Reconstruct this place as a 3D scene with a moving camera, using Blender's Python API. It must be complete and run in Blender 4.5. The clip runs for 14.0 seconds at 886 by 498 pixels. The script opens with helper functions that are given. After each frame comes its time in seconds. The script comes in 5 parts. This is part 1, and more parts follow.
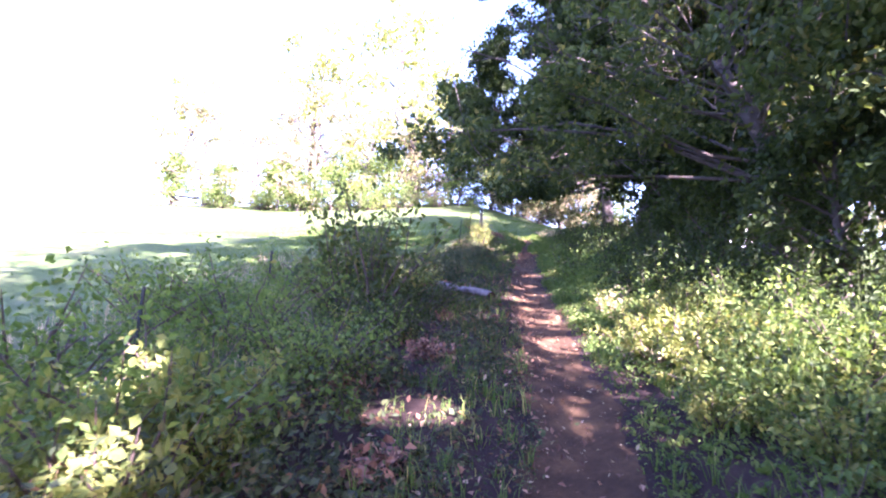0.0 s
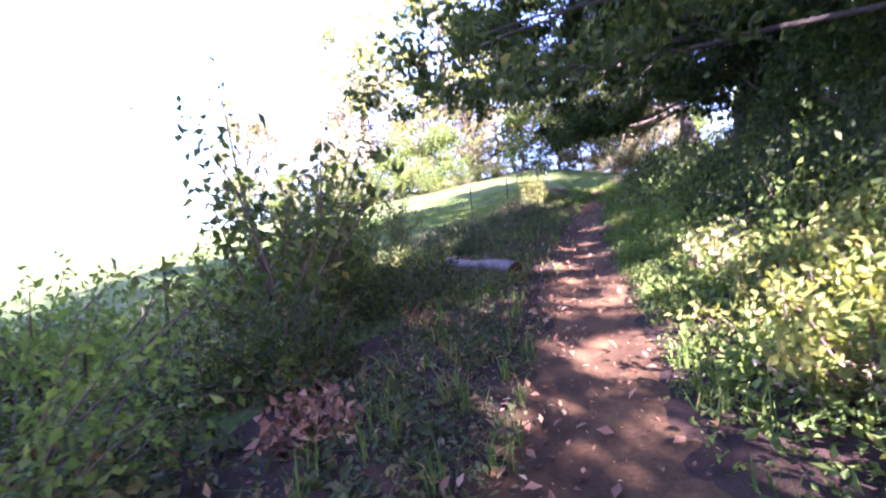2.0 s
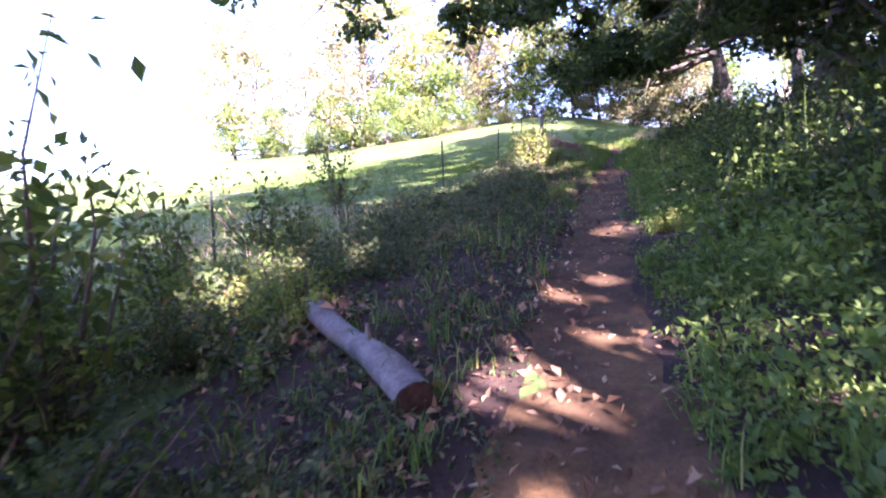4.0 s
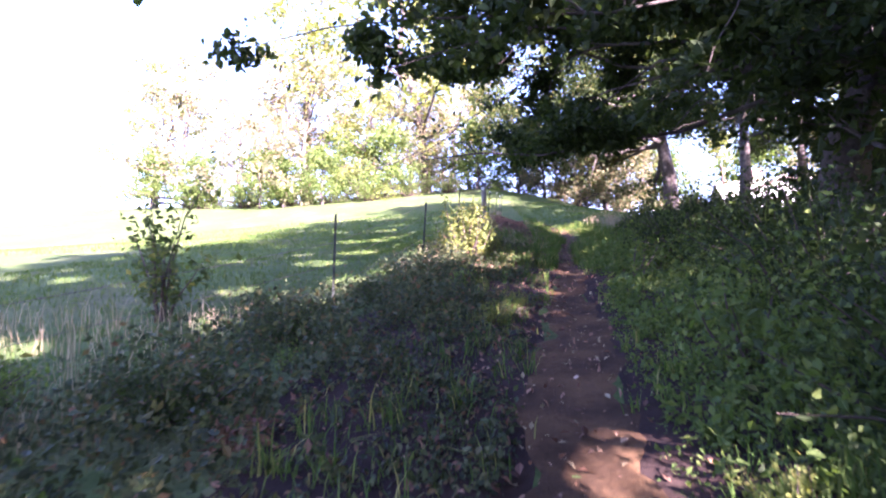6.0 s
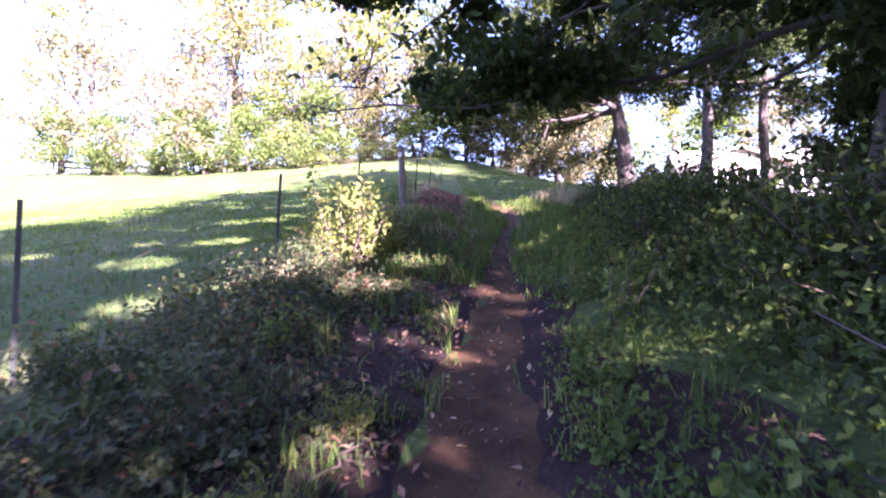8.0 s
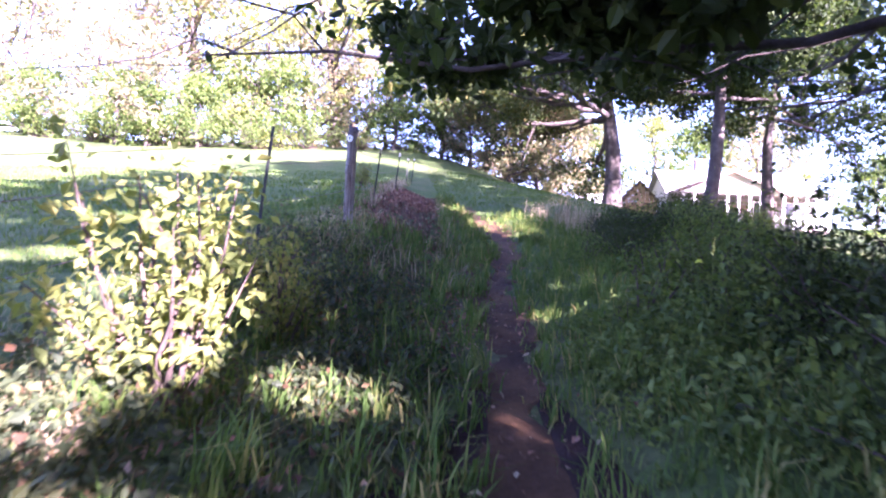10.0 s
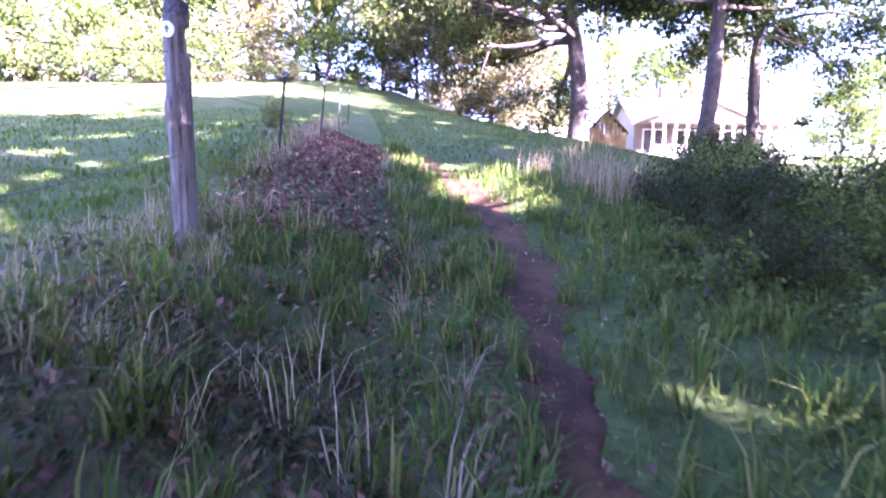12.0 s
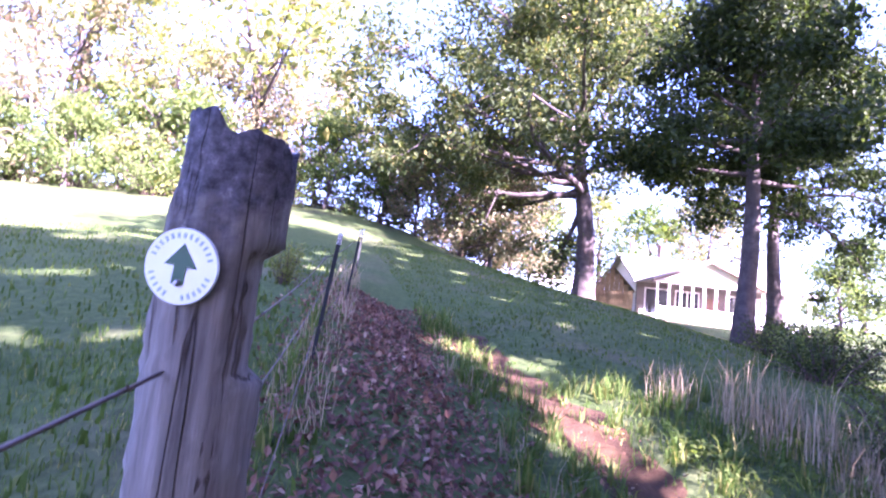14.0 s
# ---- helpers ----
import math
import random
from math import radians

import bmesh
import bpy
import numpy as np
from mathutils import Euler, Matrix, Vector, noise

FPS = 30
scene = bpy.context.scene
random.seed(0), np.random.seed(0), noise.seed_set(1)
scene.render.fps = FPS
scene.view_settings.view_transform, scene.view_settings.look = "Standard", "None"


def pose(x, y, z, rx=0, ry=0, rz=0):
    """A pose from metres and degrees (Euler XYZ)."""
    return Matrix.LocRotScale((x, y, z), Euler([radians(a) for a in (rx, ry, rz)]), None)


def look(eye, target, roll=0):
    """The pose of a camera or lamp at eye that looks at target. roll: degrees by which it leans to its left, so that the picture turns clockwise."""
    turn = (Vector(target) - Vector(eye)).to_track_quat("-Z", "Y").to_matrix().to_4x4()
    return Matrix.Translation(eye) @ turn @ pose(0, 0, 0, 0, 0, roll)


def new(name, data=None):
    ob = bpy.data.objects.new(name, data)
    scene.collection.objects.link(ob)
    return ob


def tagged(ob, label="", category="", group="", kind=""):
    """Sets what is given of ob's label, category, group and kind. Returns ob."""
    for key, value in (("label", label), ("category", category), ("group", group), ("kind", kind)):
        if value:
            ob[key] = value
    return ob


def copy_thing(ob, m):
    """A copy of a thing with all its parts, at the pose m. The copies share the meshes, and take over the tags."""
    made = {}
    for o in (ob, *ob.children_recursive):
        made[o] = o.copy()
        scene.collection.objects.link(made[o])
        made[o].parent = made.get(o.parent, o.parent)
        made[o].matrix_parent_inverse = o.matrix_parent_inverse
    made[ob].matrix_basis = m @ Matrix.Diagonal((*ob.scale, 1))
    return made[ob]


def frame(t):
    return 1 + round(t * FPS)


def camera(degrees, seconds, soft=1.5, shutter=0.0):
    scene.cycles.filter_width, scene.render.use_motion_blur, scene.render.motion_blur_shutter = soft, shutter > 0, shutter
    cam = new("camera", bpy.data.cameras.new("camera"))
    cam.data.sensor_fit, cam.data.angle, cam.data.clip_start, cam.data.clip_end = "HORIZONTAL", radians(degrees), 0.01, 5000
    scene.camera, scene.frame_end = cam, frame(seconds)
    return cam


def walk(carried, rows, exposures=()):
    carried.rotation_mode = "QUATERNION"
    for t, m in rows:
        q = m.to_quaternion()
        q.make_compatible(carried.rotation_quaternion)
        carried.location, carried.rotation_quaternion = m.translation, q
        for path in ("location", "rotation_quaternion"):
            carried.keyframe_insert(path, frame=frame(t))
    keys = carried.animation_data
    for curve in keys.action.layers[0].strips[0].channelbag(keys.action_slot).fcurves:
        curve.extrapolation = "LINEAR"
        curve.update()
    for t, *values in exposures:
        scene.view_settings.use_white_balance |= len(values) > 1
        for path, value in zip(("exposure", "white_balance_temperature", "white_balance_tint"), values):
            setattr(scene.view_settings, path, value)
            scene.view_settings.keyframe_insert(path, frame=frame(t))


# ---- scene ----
cam = camera(79.6, 14.0, 2.1, 0.25)
PATH = [
    (0, (0.643, -2.819, 1.521), (0.629, -0.826, 1.695), 1.5),
    (0.5, (0.752, -1.793, 1.612), (0.691, 0.206, 1.668), 1.6),
    (1, (1.147, -0.937, 1.630), (0.936, 1.052, 1.589), -0.6),
    (1.5, (1.484, 0.232, 1.542), (1.395, 2.221, 1.730), -2.1),
    (2, (1.873, 1.221, 1.519), (1.541, 3.190, 1.634), -7.7),
    (2.2, (1.954, 1.633, 1.563), (1.604, 3.603, 1.549), -8.8),
    (4.3, (2.323, 6.422, 2.455), (1.944, 8.384, 2.361), -4.5),
    (4.5, (2.328, 6.769, 2.469), (1.898, 8.722, 2.435), -8.7),
    (5, (2.339, 7.745, 2.686), (1.937, 9.704, 2.713), -5.2),
    (5.5, (2.374, 8.827, 2.940), (2.086, 10.805, 3.013), -1.1),
    (6, (2.437, 9.786, 3.156), (2.286, 11.776, 3.293), -1.1),
    (6.5, (2.522, 10.729, 3.470), (2.386, 12.718, 3.621), -0.2),
    (7, (2.884, 11.669, 3.517), (2.647, 13.649, 3.672), -4.1),
    (7.5, (3.024, 12.790, 3.616), (3.000, 14.789, 3.684), -4.3),
    (8, (3.306, 13.738, 3.812), (3.328, 15.738, 3.826), -1.3),
    (8.5, (3.377, 14.694, 3.922), (3.434, 16.690, 4.036), 0.1),
    (8.7, (3.353, 15.028, 3.863), (3.564, 17.016, 3.926), -1.4),
    (10.8, (3.615, 19.918, 4.897), (3.762, 21.912, 4.865), 6.6),
    (11, (3.670, 20.389, 4.933), (3.895, 22.376, 4.888), 6.3),
    (11.5, (3.646, 21.467, 5.085), (3.871, 23.454, 5.042), -1.0),
    (12, (3.625, 22.563, 5.192), (3.976, 24.519, 4.965), 1.3),
    (12.5, (3.349, 23.514, 5.623), (3.563, 25.502, 5.573), 3.0),
    (13, (2.991, 24.475, 5.820), (3.303, 26.441, 6.009), 8.5),
    (13.5, (2.718, 25.201, 6.042), (3.135, 27.148, 6.230), 12.7),
    (14, (2.648, 25.656, 6.145), (3.068, 27.594, 6.402), 6.3),
]
walk(cam, [(t, look(eye, target, roll)) for t, eye, target, roll in PATH], [(0, 4.7, 5150, 61), (2.2, 4.4, 5250, 59), (4.3, 4.4, 5300, 57), (6.5, 4.25, 5300, 62), (8.7, 4.2, 5250, 67), (10.8, 4.75, 5050, 71), (12.6, 5.1, 5100, 76), (14, 4.45, 5050, 76)])

# ---- light ----
SUN = Vector((0.50, -0.80, 0.43)).normalized()
world = bpy.data.worlds.new("world")
scene.world = world
world.use_nodes = True
wn = world.node_tree
bg = wn.nodes["Background"]
sky = wn.nodes.new("ShaderNodeTexSky")
sky.sky_type = "NISHITA"
sky.sun_disc = False
sky.sun_elevation = math.asin(SUN.z)
sky.sun_rotation = math.atan2(SUN.x, SUN.y)
sky.air_density, sky.dust_density, sky.ozone_density = 1.0, 1.2, 1.0
wn.links.new(sky.outputs[0], bg.inputs[0])
bg.inputs[1].default_value = 0.06
sun = new("sun", bpy.data.lights.new("sun", "SUN"))
sun.data.energy, sun.data.angle, sun.data.color = 5.0, radians(0.53), (1.0, 0.87, 0.63)
sun.matrix_world = look(SUN * 200, (0, 0, 0))


# ---- materials ----
def nodes_of(name):
    m = bpy.data.materials.new(name)
    m.use_nodes = True
    t = m.node_tree
    return m, t, t.nodes["Principled BSDF"], t.nodes["Material Output"]


def ramp(t, fac, stops):
    r = t.nodes.new("ShaderNodeValToRGB")
    el = r.color_ramp.elements
    while len(el) < len(stops):
        el.new(0.5)
    for e, (p, c) in zip(el, stops):
        e.position, e.color = p, (*c, 1)
    t.links.new(fac, r.inputs[0])
    return r.outputs[0]


def noise_tex(t, scale, detail=5, rough=0.6, vec=None):
    n = t.nodes.new("ShaderNodeTexNoise")
    n.inputs["Scale"].default_value, n.inputs["Detail"].default_value, n.inputs["Roughness"].default_value = scale, detail, rough
    if vec is None:
        g = t.nodes.new("ShaderNodeNewGeometry")
        vec = g.outputs["Position"]
    t.links.new(vec, n.inputs["Vector"])
    return n.outputs["Fac"]


def mix_col(t, fac, a, b, mode="MIX"):
    n = t.nodes.new("ShaderNodeMix")
    n.data_type, n.blend_type = "RGBA", mode
    if isinstance(fac, float):
        n.inputs[0].default_value = fac
    else:
        t.links.new(fac, n.inputs[0])
    for s, v in ((n.inputs[6], a), (n.inputs[7], b)):
        if isinstance(v, tuple):
            s.default_value = (*v, 1)
        else:
            t.links.new(v, s)
    return n.outputs[2]


def bump(t, bsdf, height, strength, dist=0.02):
    b = t.nodes.new("ShaderNodeBump")
    b.inputs["Strength"].default_value, b.inputs["Distance"].default_value = strength, dist
    t.links.new(height, b.inputs["Height"])
    t.links.new(b.outputs[0], bsdf.inputs["Normal"])


def leaf_mat(name, stops, through_col, thin=0.42, rough=0.6, gloss=0.16):
    """Leaves: colour varies leaf by leaf and in large patches; light passes through them."""
    m, t, p, out = nodes_of(name)
    g = t.nodes.new("ShaderNodeNewGeometry")
    col = ramp(t, g.outputs["Random Per Island"], stops)
    big = noise_tex(t, 0.7, 3)
    dark = ramp(t, big, [(0.3, (0.62, 0.66, 0.6)), (0.7, (1.15, 1.1, 1.0))])
    col = mix_col(t, 1.0, col, dark, "MULTIPLY")
    t.links.new(col, p.inputs["Base Color"])
    p.inputs["Roughness"].default_value = rough
    p.inputs["Specular IOR Level"].default_value = gloss
    tr = t.nodes.new("ShaderNodeBsdfTranslucent")
    t.links.new(mix_col(t, 1.0, col, through_col, "MULTIPLY"), tr.inputs[0])
    mx = t.nodes.new("ShaderNodeMixShader")
    mx.inputs[0].default_value = thin
    t.links.new(p.outputs[0], mx.inputs[1])
    t.links.new(tr.outputs[0], mx.inputs[2])
    t.links.new(mx.outputs[0], out.inputs[0])
    return m


def rough_mat(name, stops, scale, fine, strength=0.6, rough=0.95, dist=0.02):
    """Earth, bark, plaster: two scales of variation and fine relief."""
    m, t, p, out = nodes_of(name)
    a = noise_tex(t, scale, 6)
    b = noise_tex(t, fine, 6, 0.7)
    col = ramp(t, a, stops)
    col = mix_col(t, 1.0, col, ramp(t, b, [(0.3, (0.65, 0.65, 0.65)), (0.75, (1.2, 1.2, 1.2))]), "MULTIPLY")
    t.links.new(col, p.inputs["Base Color"])
    p.inputs["Roughness"].default_value = rough
    p.inputs["Specular IOR Level"].default_value = 0.2
    bump(t, p, b, strength, dist)
    return m


def plain_mat(name, col, rough=0.6, metal=0.0, var=0.12, scale=12.0):
    m, t, p, out = nodes_of(name)
    lo, hi = tuple(c * (1 - var) for c in col), tuple(min(1, c * (1 + var)) for c in col)
    n = noise_tex(t, scale, 5)
    t.links.new(ramp(t, n, [(0.3, lo), (0.7, hi)]), p.inputs["Base Color"])
    p.inputs["Roughness"].default_value, p.inputs["Metallic"].default_value = rough, metal
    bump(t, p, n, 0.15, 0.004)
    return m


M_OAK = leaf_mat("oak_leaf", [(0.0, (0.034, 0.052, 0.018)), (0.5, (0.056, 0.080, 0.026)), (0.9, (0.098, 0.119, 0.038)), (1.0, (0.200, 0.170, 0.050))], (1.7, 1.75, 0.8))
# Deep greens with the shade under the trees put into the leaf colour.
M_SHADE_DARK = leaf_mat("shade_dark_leaf", [(0.0, (0.020, 0.032, 0.011)), (0.6, (0.033, 0.054, 0.016)), (1.0, (0.061, 0.084, 0.022))], (1.6, 1.7, 0.8), 0.36)
M_SHRUB = leaf_mat("shrub_leaf", [(0.0, (0.058, 0.093, 0.026)), (0.55, (0.094, 0.145, 0.036)), (1.0, (0.159, 0.201, 0.054))], (1.6, 1.7, 0.7))
M_YELLOW = leaf_mat("yellow_leaf", [(0.0, (0.120, 0.155, 0.040)), (0.6, (0.172, 0.206, 0.052)), (1.0, (0.249, 0.237, 0.073))], (1.5, 1.45, 0.6))
M_AUTUMN = leaf_mat("autumn_leaf", [(0.0, (0.10, 0.12, 0.065)), (0.45, (0.17, 0.18, 0.095)), (0.8, (0.24, 0.21, 0.12)), (1.0, (0.27, 0.18, 0.13))], (1.4, 1.35, 0.8))
M_BRAMBLE = leaf_mat("bramble_leaf", [(0.0, (0.032, 0.043, 0.024)), (0.55, (0.063, 0.085, 0.038)), (0.85, (0.106, 0.116, 0.047)), (1.0, (0.157, 0.083, 0.047))], (1.4, 1.45, 0.8), 0.3)
M_GRASS = leaf_mat("grass_blade", [(0.0, (0.056, 0.105, 0.023)), (0.6, (0.094, 0.158, 0.035)), (0.88, (0.156, 0.182, 0.050)), (1.0, (0.326, 0.287, 0.106))], (1.4, 1.5, 0.8), 0.3, 0.8, 0.06)
M_LAWN = leaf_mat("lawn_blade", [(0.0, (0.051, 0.093, 0.021)), (0.6, (0.076, 0.128, 0.028)), (1.0, (0.119, 0.143, 0.040))], (1.4, 1.5, 0.8), 0.3, 0.8, 0.05)
M_STRAW = leaf_mat("straw", [(0.0, (0.240, 0.196, 0.120)), (0.6, (0.370, 0.304, 0.192)), (1.0, (0.500, 0.431, 0.288))], (1.2, 1.1, 0.9), 0.3, 0.7)
M_LITTER = leaf_mat("dead_leaf", [(0.0, (0.090, 0.048, 0.034)), (0.5, (0.190, 0.103, 0.069)), (0.9, (0.300, 0.176, 0.109)), (1.0, (0.450, 0.332, 0.226))], (1.2, 1.0, 0.9), 0.15, 0.8)
M_BARK = rough_mat("bark", [(0.25, (0.045, 0.036, 0.030)), (0.6, (0.095, 0.08, 0.068)), (0.8, (0.15, 0.135, 0.118))], 3.0, 22.0, 1.0, 0.95, 0.04)
M_TWIG = rough_mat("twig", [(0.3, (0.06, 0.045, 0.035)), (0.7, (0.12, 0.09, 0.07))], 5.0, 40.0)
M_EARTH = rough_mat("trodden_earth", [(0.3, (0.041, 0.023, 0.011)), (0.5, (0.086, 0.048, 0.021)), (0.72, (0.165, 0.094, 0.038))], 2.1, 34.0, 1.0, 0.95, 0.03)


def ground_mat():
    m, t, p, out = nodes_of("meadow_ground")
    a, b = noise_tex(t, 0.35, 6), noise_tex(t, 9.0, 6, 0.7)
    green = ramp(t, b, [(0.25, (0.030, 0.048, 0.014)), (0.5, (0.060, 0.092, 0.025)), (0.75, (0.110, 0.140, 0.042))])
    dry = ramp(t, b, [(0.25, (0.085, 0.065, 0.045)), (0.7, (0.20, 0.165, 0.10))])
    t.links.new(mix_col(t, ramp(t, a, [(0.5, (0, 0, 0)), (0.72, (0.5, 0.5, 0.5))]), green, dry), p.inputs["Base Color"])
    p.inputs["Roughness"].default_value = 1.0
    p.inputs["Specular IOR Level"].default_value = 0.1
    bump(t, p, b, 0.9, 0.05)
    return m


M_GROUND = ground_mat()


# ---- terrain ----
PY = (-60, -10, 0, 10, 20, 24.7, 28, 31, 38, 42, 48, 56, 60, 66, 80, 130, 300, 1500)
PL = (-9, -1.8, -0.04, 1.72, 3.42, 4.05, 4.6, 5.25, 6.6, 7.4, 8.7, 10.7, 11.7, 13.2, 16, 22, 30, 40)
PR = (-9, -1.8, -0.04, 1.72, 3.42, 4.0, 4.5, 5.05, 6.0, 6.5, 7.1, 7.4, 7.6, 8.8, 10.2, 12, 15, 20)
CY = (-60, -3, -1, 2, 5, 8, 11, 13, 15, 19.5, 24.7, 27.2, 29.2, 30.6, 32, 35, 60, 1500)
CXX = (-3, 0.95, 1.4, 1.9, 2.2, 2.45, 2.72, 3.0, 3.3, 3.95, 4.65, 5.25, 5.5, 5.45, 5.2, 5.1, 6, 10)


def sm(a, b, v):
    u = np.clip((np.asarray(v, float) - a) / (b - a), 0, 1)
    return u * u * (3 - 2 * u)


def xc(y):
    return np.interp(y, CY, CXX)


def tz(x, y):
    """Height of the hillside: it climbs ahead, with a low bank along the fence and a fall towards the house."""
    x, y = np.asarray(x, float), np.asarray(y, float)
    s = sm(2, 24, x)
    z = np.interp(y, PY, PL) * (1 - s) + np.interp(y, PY, PR) * s
    z = z - 0.055 * np.clip(-x, 0, 22) * sm(26, 42, y)
    d = x - xc(y)
    bank = 0.42 * sm(0.8, 2.4, -d) * (1 - sm(3.2, 5.5, -d)) * sm(20, 26, y) * (1 - sm(36, 42, y))
    hollow = -0.25 * sm(1.5, 4, -d) * (1 - sm(8, 20, -d)) * (1 - sm(14, 22, y)) * sm(-12, -2, y)
    right = 0.12 * sm(0.5, 1.6, d) - 0.5 * sm(5, 14, d) * (1 - sm(30, 60, d)) * (1 - sm(40, 60, y))
    rut = -0.05 * np.exp(-(d / 0.4) ** 2) * (1 - sm(31, 36, y))
    wob = 0.02 * np.sin(x * 3.1 + 1.3 * y) * np.sin(y * 2.3 - x) + 0.05 * np.sin(x * 0.7 + 2) * np.sin(y * 0.55)
    return z + bank + hollow + right + rut + wob * sm(0.3, 1.2, np.abs(d))


def h(x, y):
    return float(tz(x, y))


def mesh_from(name, co, quads, mat, smooth=False):
    """A mesh of quads (or triangles) from arrays."""
    me = bpy.data.meshes.new(name)
    co, quads = np.asarray(co, np.float32), np.asarray(quads, np.int32)
    k = quads.shape[1]
    me.vertices.add(len(co))
    me.vertices.foreach_set("co", co.ravel())
    me.loops.add(quads.size)
    me.loops.foreach_set("vertex_index", quads.ravel())
    me.polygons.add(len(quads))
    me.polygons.foreach_set("loop_start", np.arange(len(quads), dtype=np.int32) * k)
    me.polygons.foreach_set("loop_total", np.full(len(quads), k, np.int32))
    me.polygons.foreach_set("use_smooth", np.full(len(quads), smooth))
    me.update(calc_edges=True)
    me.materials.append(mat)
    return me


def grid_sheet(xs, ys, zf):
    X, Y = np.meshgrid(xs, ys)
    co = np.stack([X.ravel(), Y.ravel(), zf(X, Y).ravel()], 1)
    nx, ny = len(xs), len(ys)
    i = (np.arange(ny - 1)[:, None] * nx + np.arange(nx - 1)[None, :]).ravel()
    return co, np.stack([i, i + 1, i + nx + 1, i + nx], 1)


def steps(*spans):
    out = []
    for a, b, n in spans:
        out.append(np.linspace(a, b, n, endpoint=False))
    return np.concatenate(out + [[spans[-1][1]]])


gx = steps((-1500, -100, 14), (-100, -20, 26), (-20, -6, 40), (-6, 10, 86), (10, 40, 50), (40, 120, 16), (120, 1500, 14))
gy = steps((-60, -8, 20), (-8, 36, 170), (36, 60, 40), (60, 140, 26), (140, 1500, 14))
ground = tagged(new("ground", mesh_from("ground", *grid_sheet(gx, gy, tz), M_GROUND, True)), "rough grassy hillside pasture climbing ahead", "ground", kind="structure")

# the trodden path: a ribbon of earth with uneven edges lying on the hillside
py_ = np.arange(-6, 34.6, 0.12)
pu = np.linspace(-1, 1, 15)
half = np.interp(py_, [-6, 8, 14, 20, 27, 31, 34.6], [0.60, 0.55, 0.44, 0.30, 0.26, 0.50, 0.34])
wl = half + 0.10 * np.sin(py_ * 1.9) + 0.08 * np.sin(py_ * 4.7 + 1) + 0.05 * np.sin(py_ * 11.3)
wr = half + 0.10 * np.sin(py_ * 1.6 + 2) + 0.08 * np.sin(py_ * 5.3) + 0.05 * np.sin(py_ * 12.7)
U, YY = np.meshgrid(pu, py_)
XX = xc(YY) + np.where(U < 0, U * wl[:, None], U * wr[:, None])
ZZ = tz(XX, YY) + 0.028 * (1 - U ** 6) - 0.014 + (0.010 * np.sin(XX * 9 + YY * 4) * np.sin(YY * 7.3) + 0.006 * np.sin(XX * 23 + YY * 3) * np.sin(YY * 19 - XX * 5)) * (1 - U ** 4)
k = len(pu)
i = (np.arange(len(py_) - 1)[:, None] * k + np.arange(k - 1)[None, :]).ravel()
tagged(new("path", mesh_from("path", np.stack([XX.ravel(), YY.ravel(), ZZ.ravel()], 1), np.stack([i, i + 1, i + k + 1, i + k], 1), M_EARTH, True)),
       "narrow trodden brown earth footpath up the hillside", "path", kind="structure")


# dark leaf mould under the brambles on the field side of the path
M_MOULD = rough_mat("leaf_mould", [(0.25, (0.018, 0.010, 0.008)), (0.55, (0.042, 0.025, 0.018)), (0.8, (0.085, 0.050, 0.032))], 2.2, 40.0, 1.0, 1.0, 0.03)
my = np.arange(-5, 21.6, 0.2)
mu = np.linspace(0, 1, 16)
U, YY = np.meshgrid(mu, my)
k = len(mu)
i = (np.arange(len(my) - 1)[:, None] * k + np.arange(k - 1)[None, :]).ravel()
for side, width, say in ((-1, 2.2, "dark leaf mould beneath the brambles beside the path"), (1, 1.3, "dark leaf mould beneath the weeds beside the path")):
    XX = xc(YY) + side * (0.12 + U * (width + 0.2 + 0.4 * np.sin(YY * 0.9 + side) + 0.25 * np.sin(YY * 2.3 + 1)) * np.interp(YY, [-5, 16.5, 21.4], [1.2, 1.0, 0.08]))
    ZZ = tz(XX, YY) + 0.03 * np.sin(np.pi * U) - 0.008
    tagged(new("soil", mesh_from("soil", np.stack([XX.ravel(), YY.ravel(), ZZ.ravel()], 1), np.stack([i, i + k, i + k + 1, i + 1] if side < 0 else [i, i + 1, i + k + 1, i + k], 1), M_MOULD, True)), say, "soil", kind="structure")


# ---- plant builders ----
def unit(v):
    return v / np.maximum(np.linalg.norm(v, axis=1, keepdims=True), 1e-6)


def leaf_arrays(P, size, rng, droop=0.3, wide=0.29, flat=0.5):
    """Folded, pointed leaves at the points P: four corners each."""
    n = len(P)
    d = unit(rng.normal(size=(n, 3)) + np.array([0, 0, -droop]))
    nn = unit(rng.normal(size=(n, 3)) * (1 - flat) + np.array([0, 0, flat]))
    s = unit(np.cross(d, nn))
    nn = np.cross(s, d)
    L = (size * rng.uniform(0.45, 1.5, n))[:, None]
    fold = rng.uniform(0.05, 0.2, n)[:, None] * L
    mid = P + d * L * 0.45
    co = np.stack([P, mid + s * L * wide + nn * fold, P + d * L, mid - s * L * wide + nn * fold], 1).reshape(-1, 3)
    return co, np.arange(4 * n).reshape(n, 4)


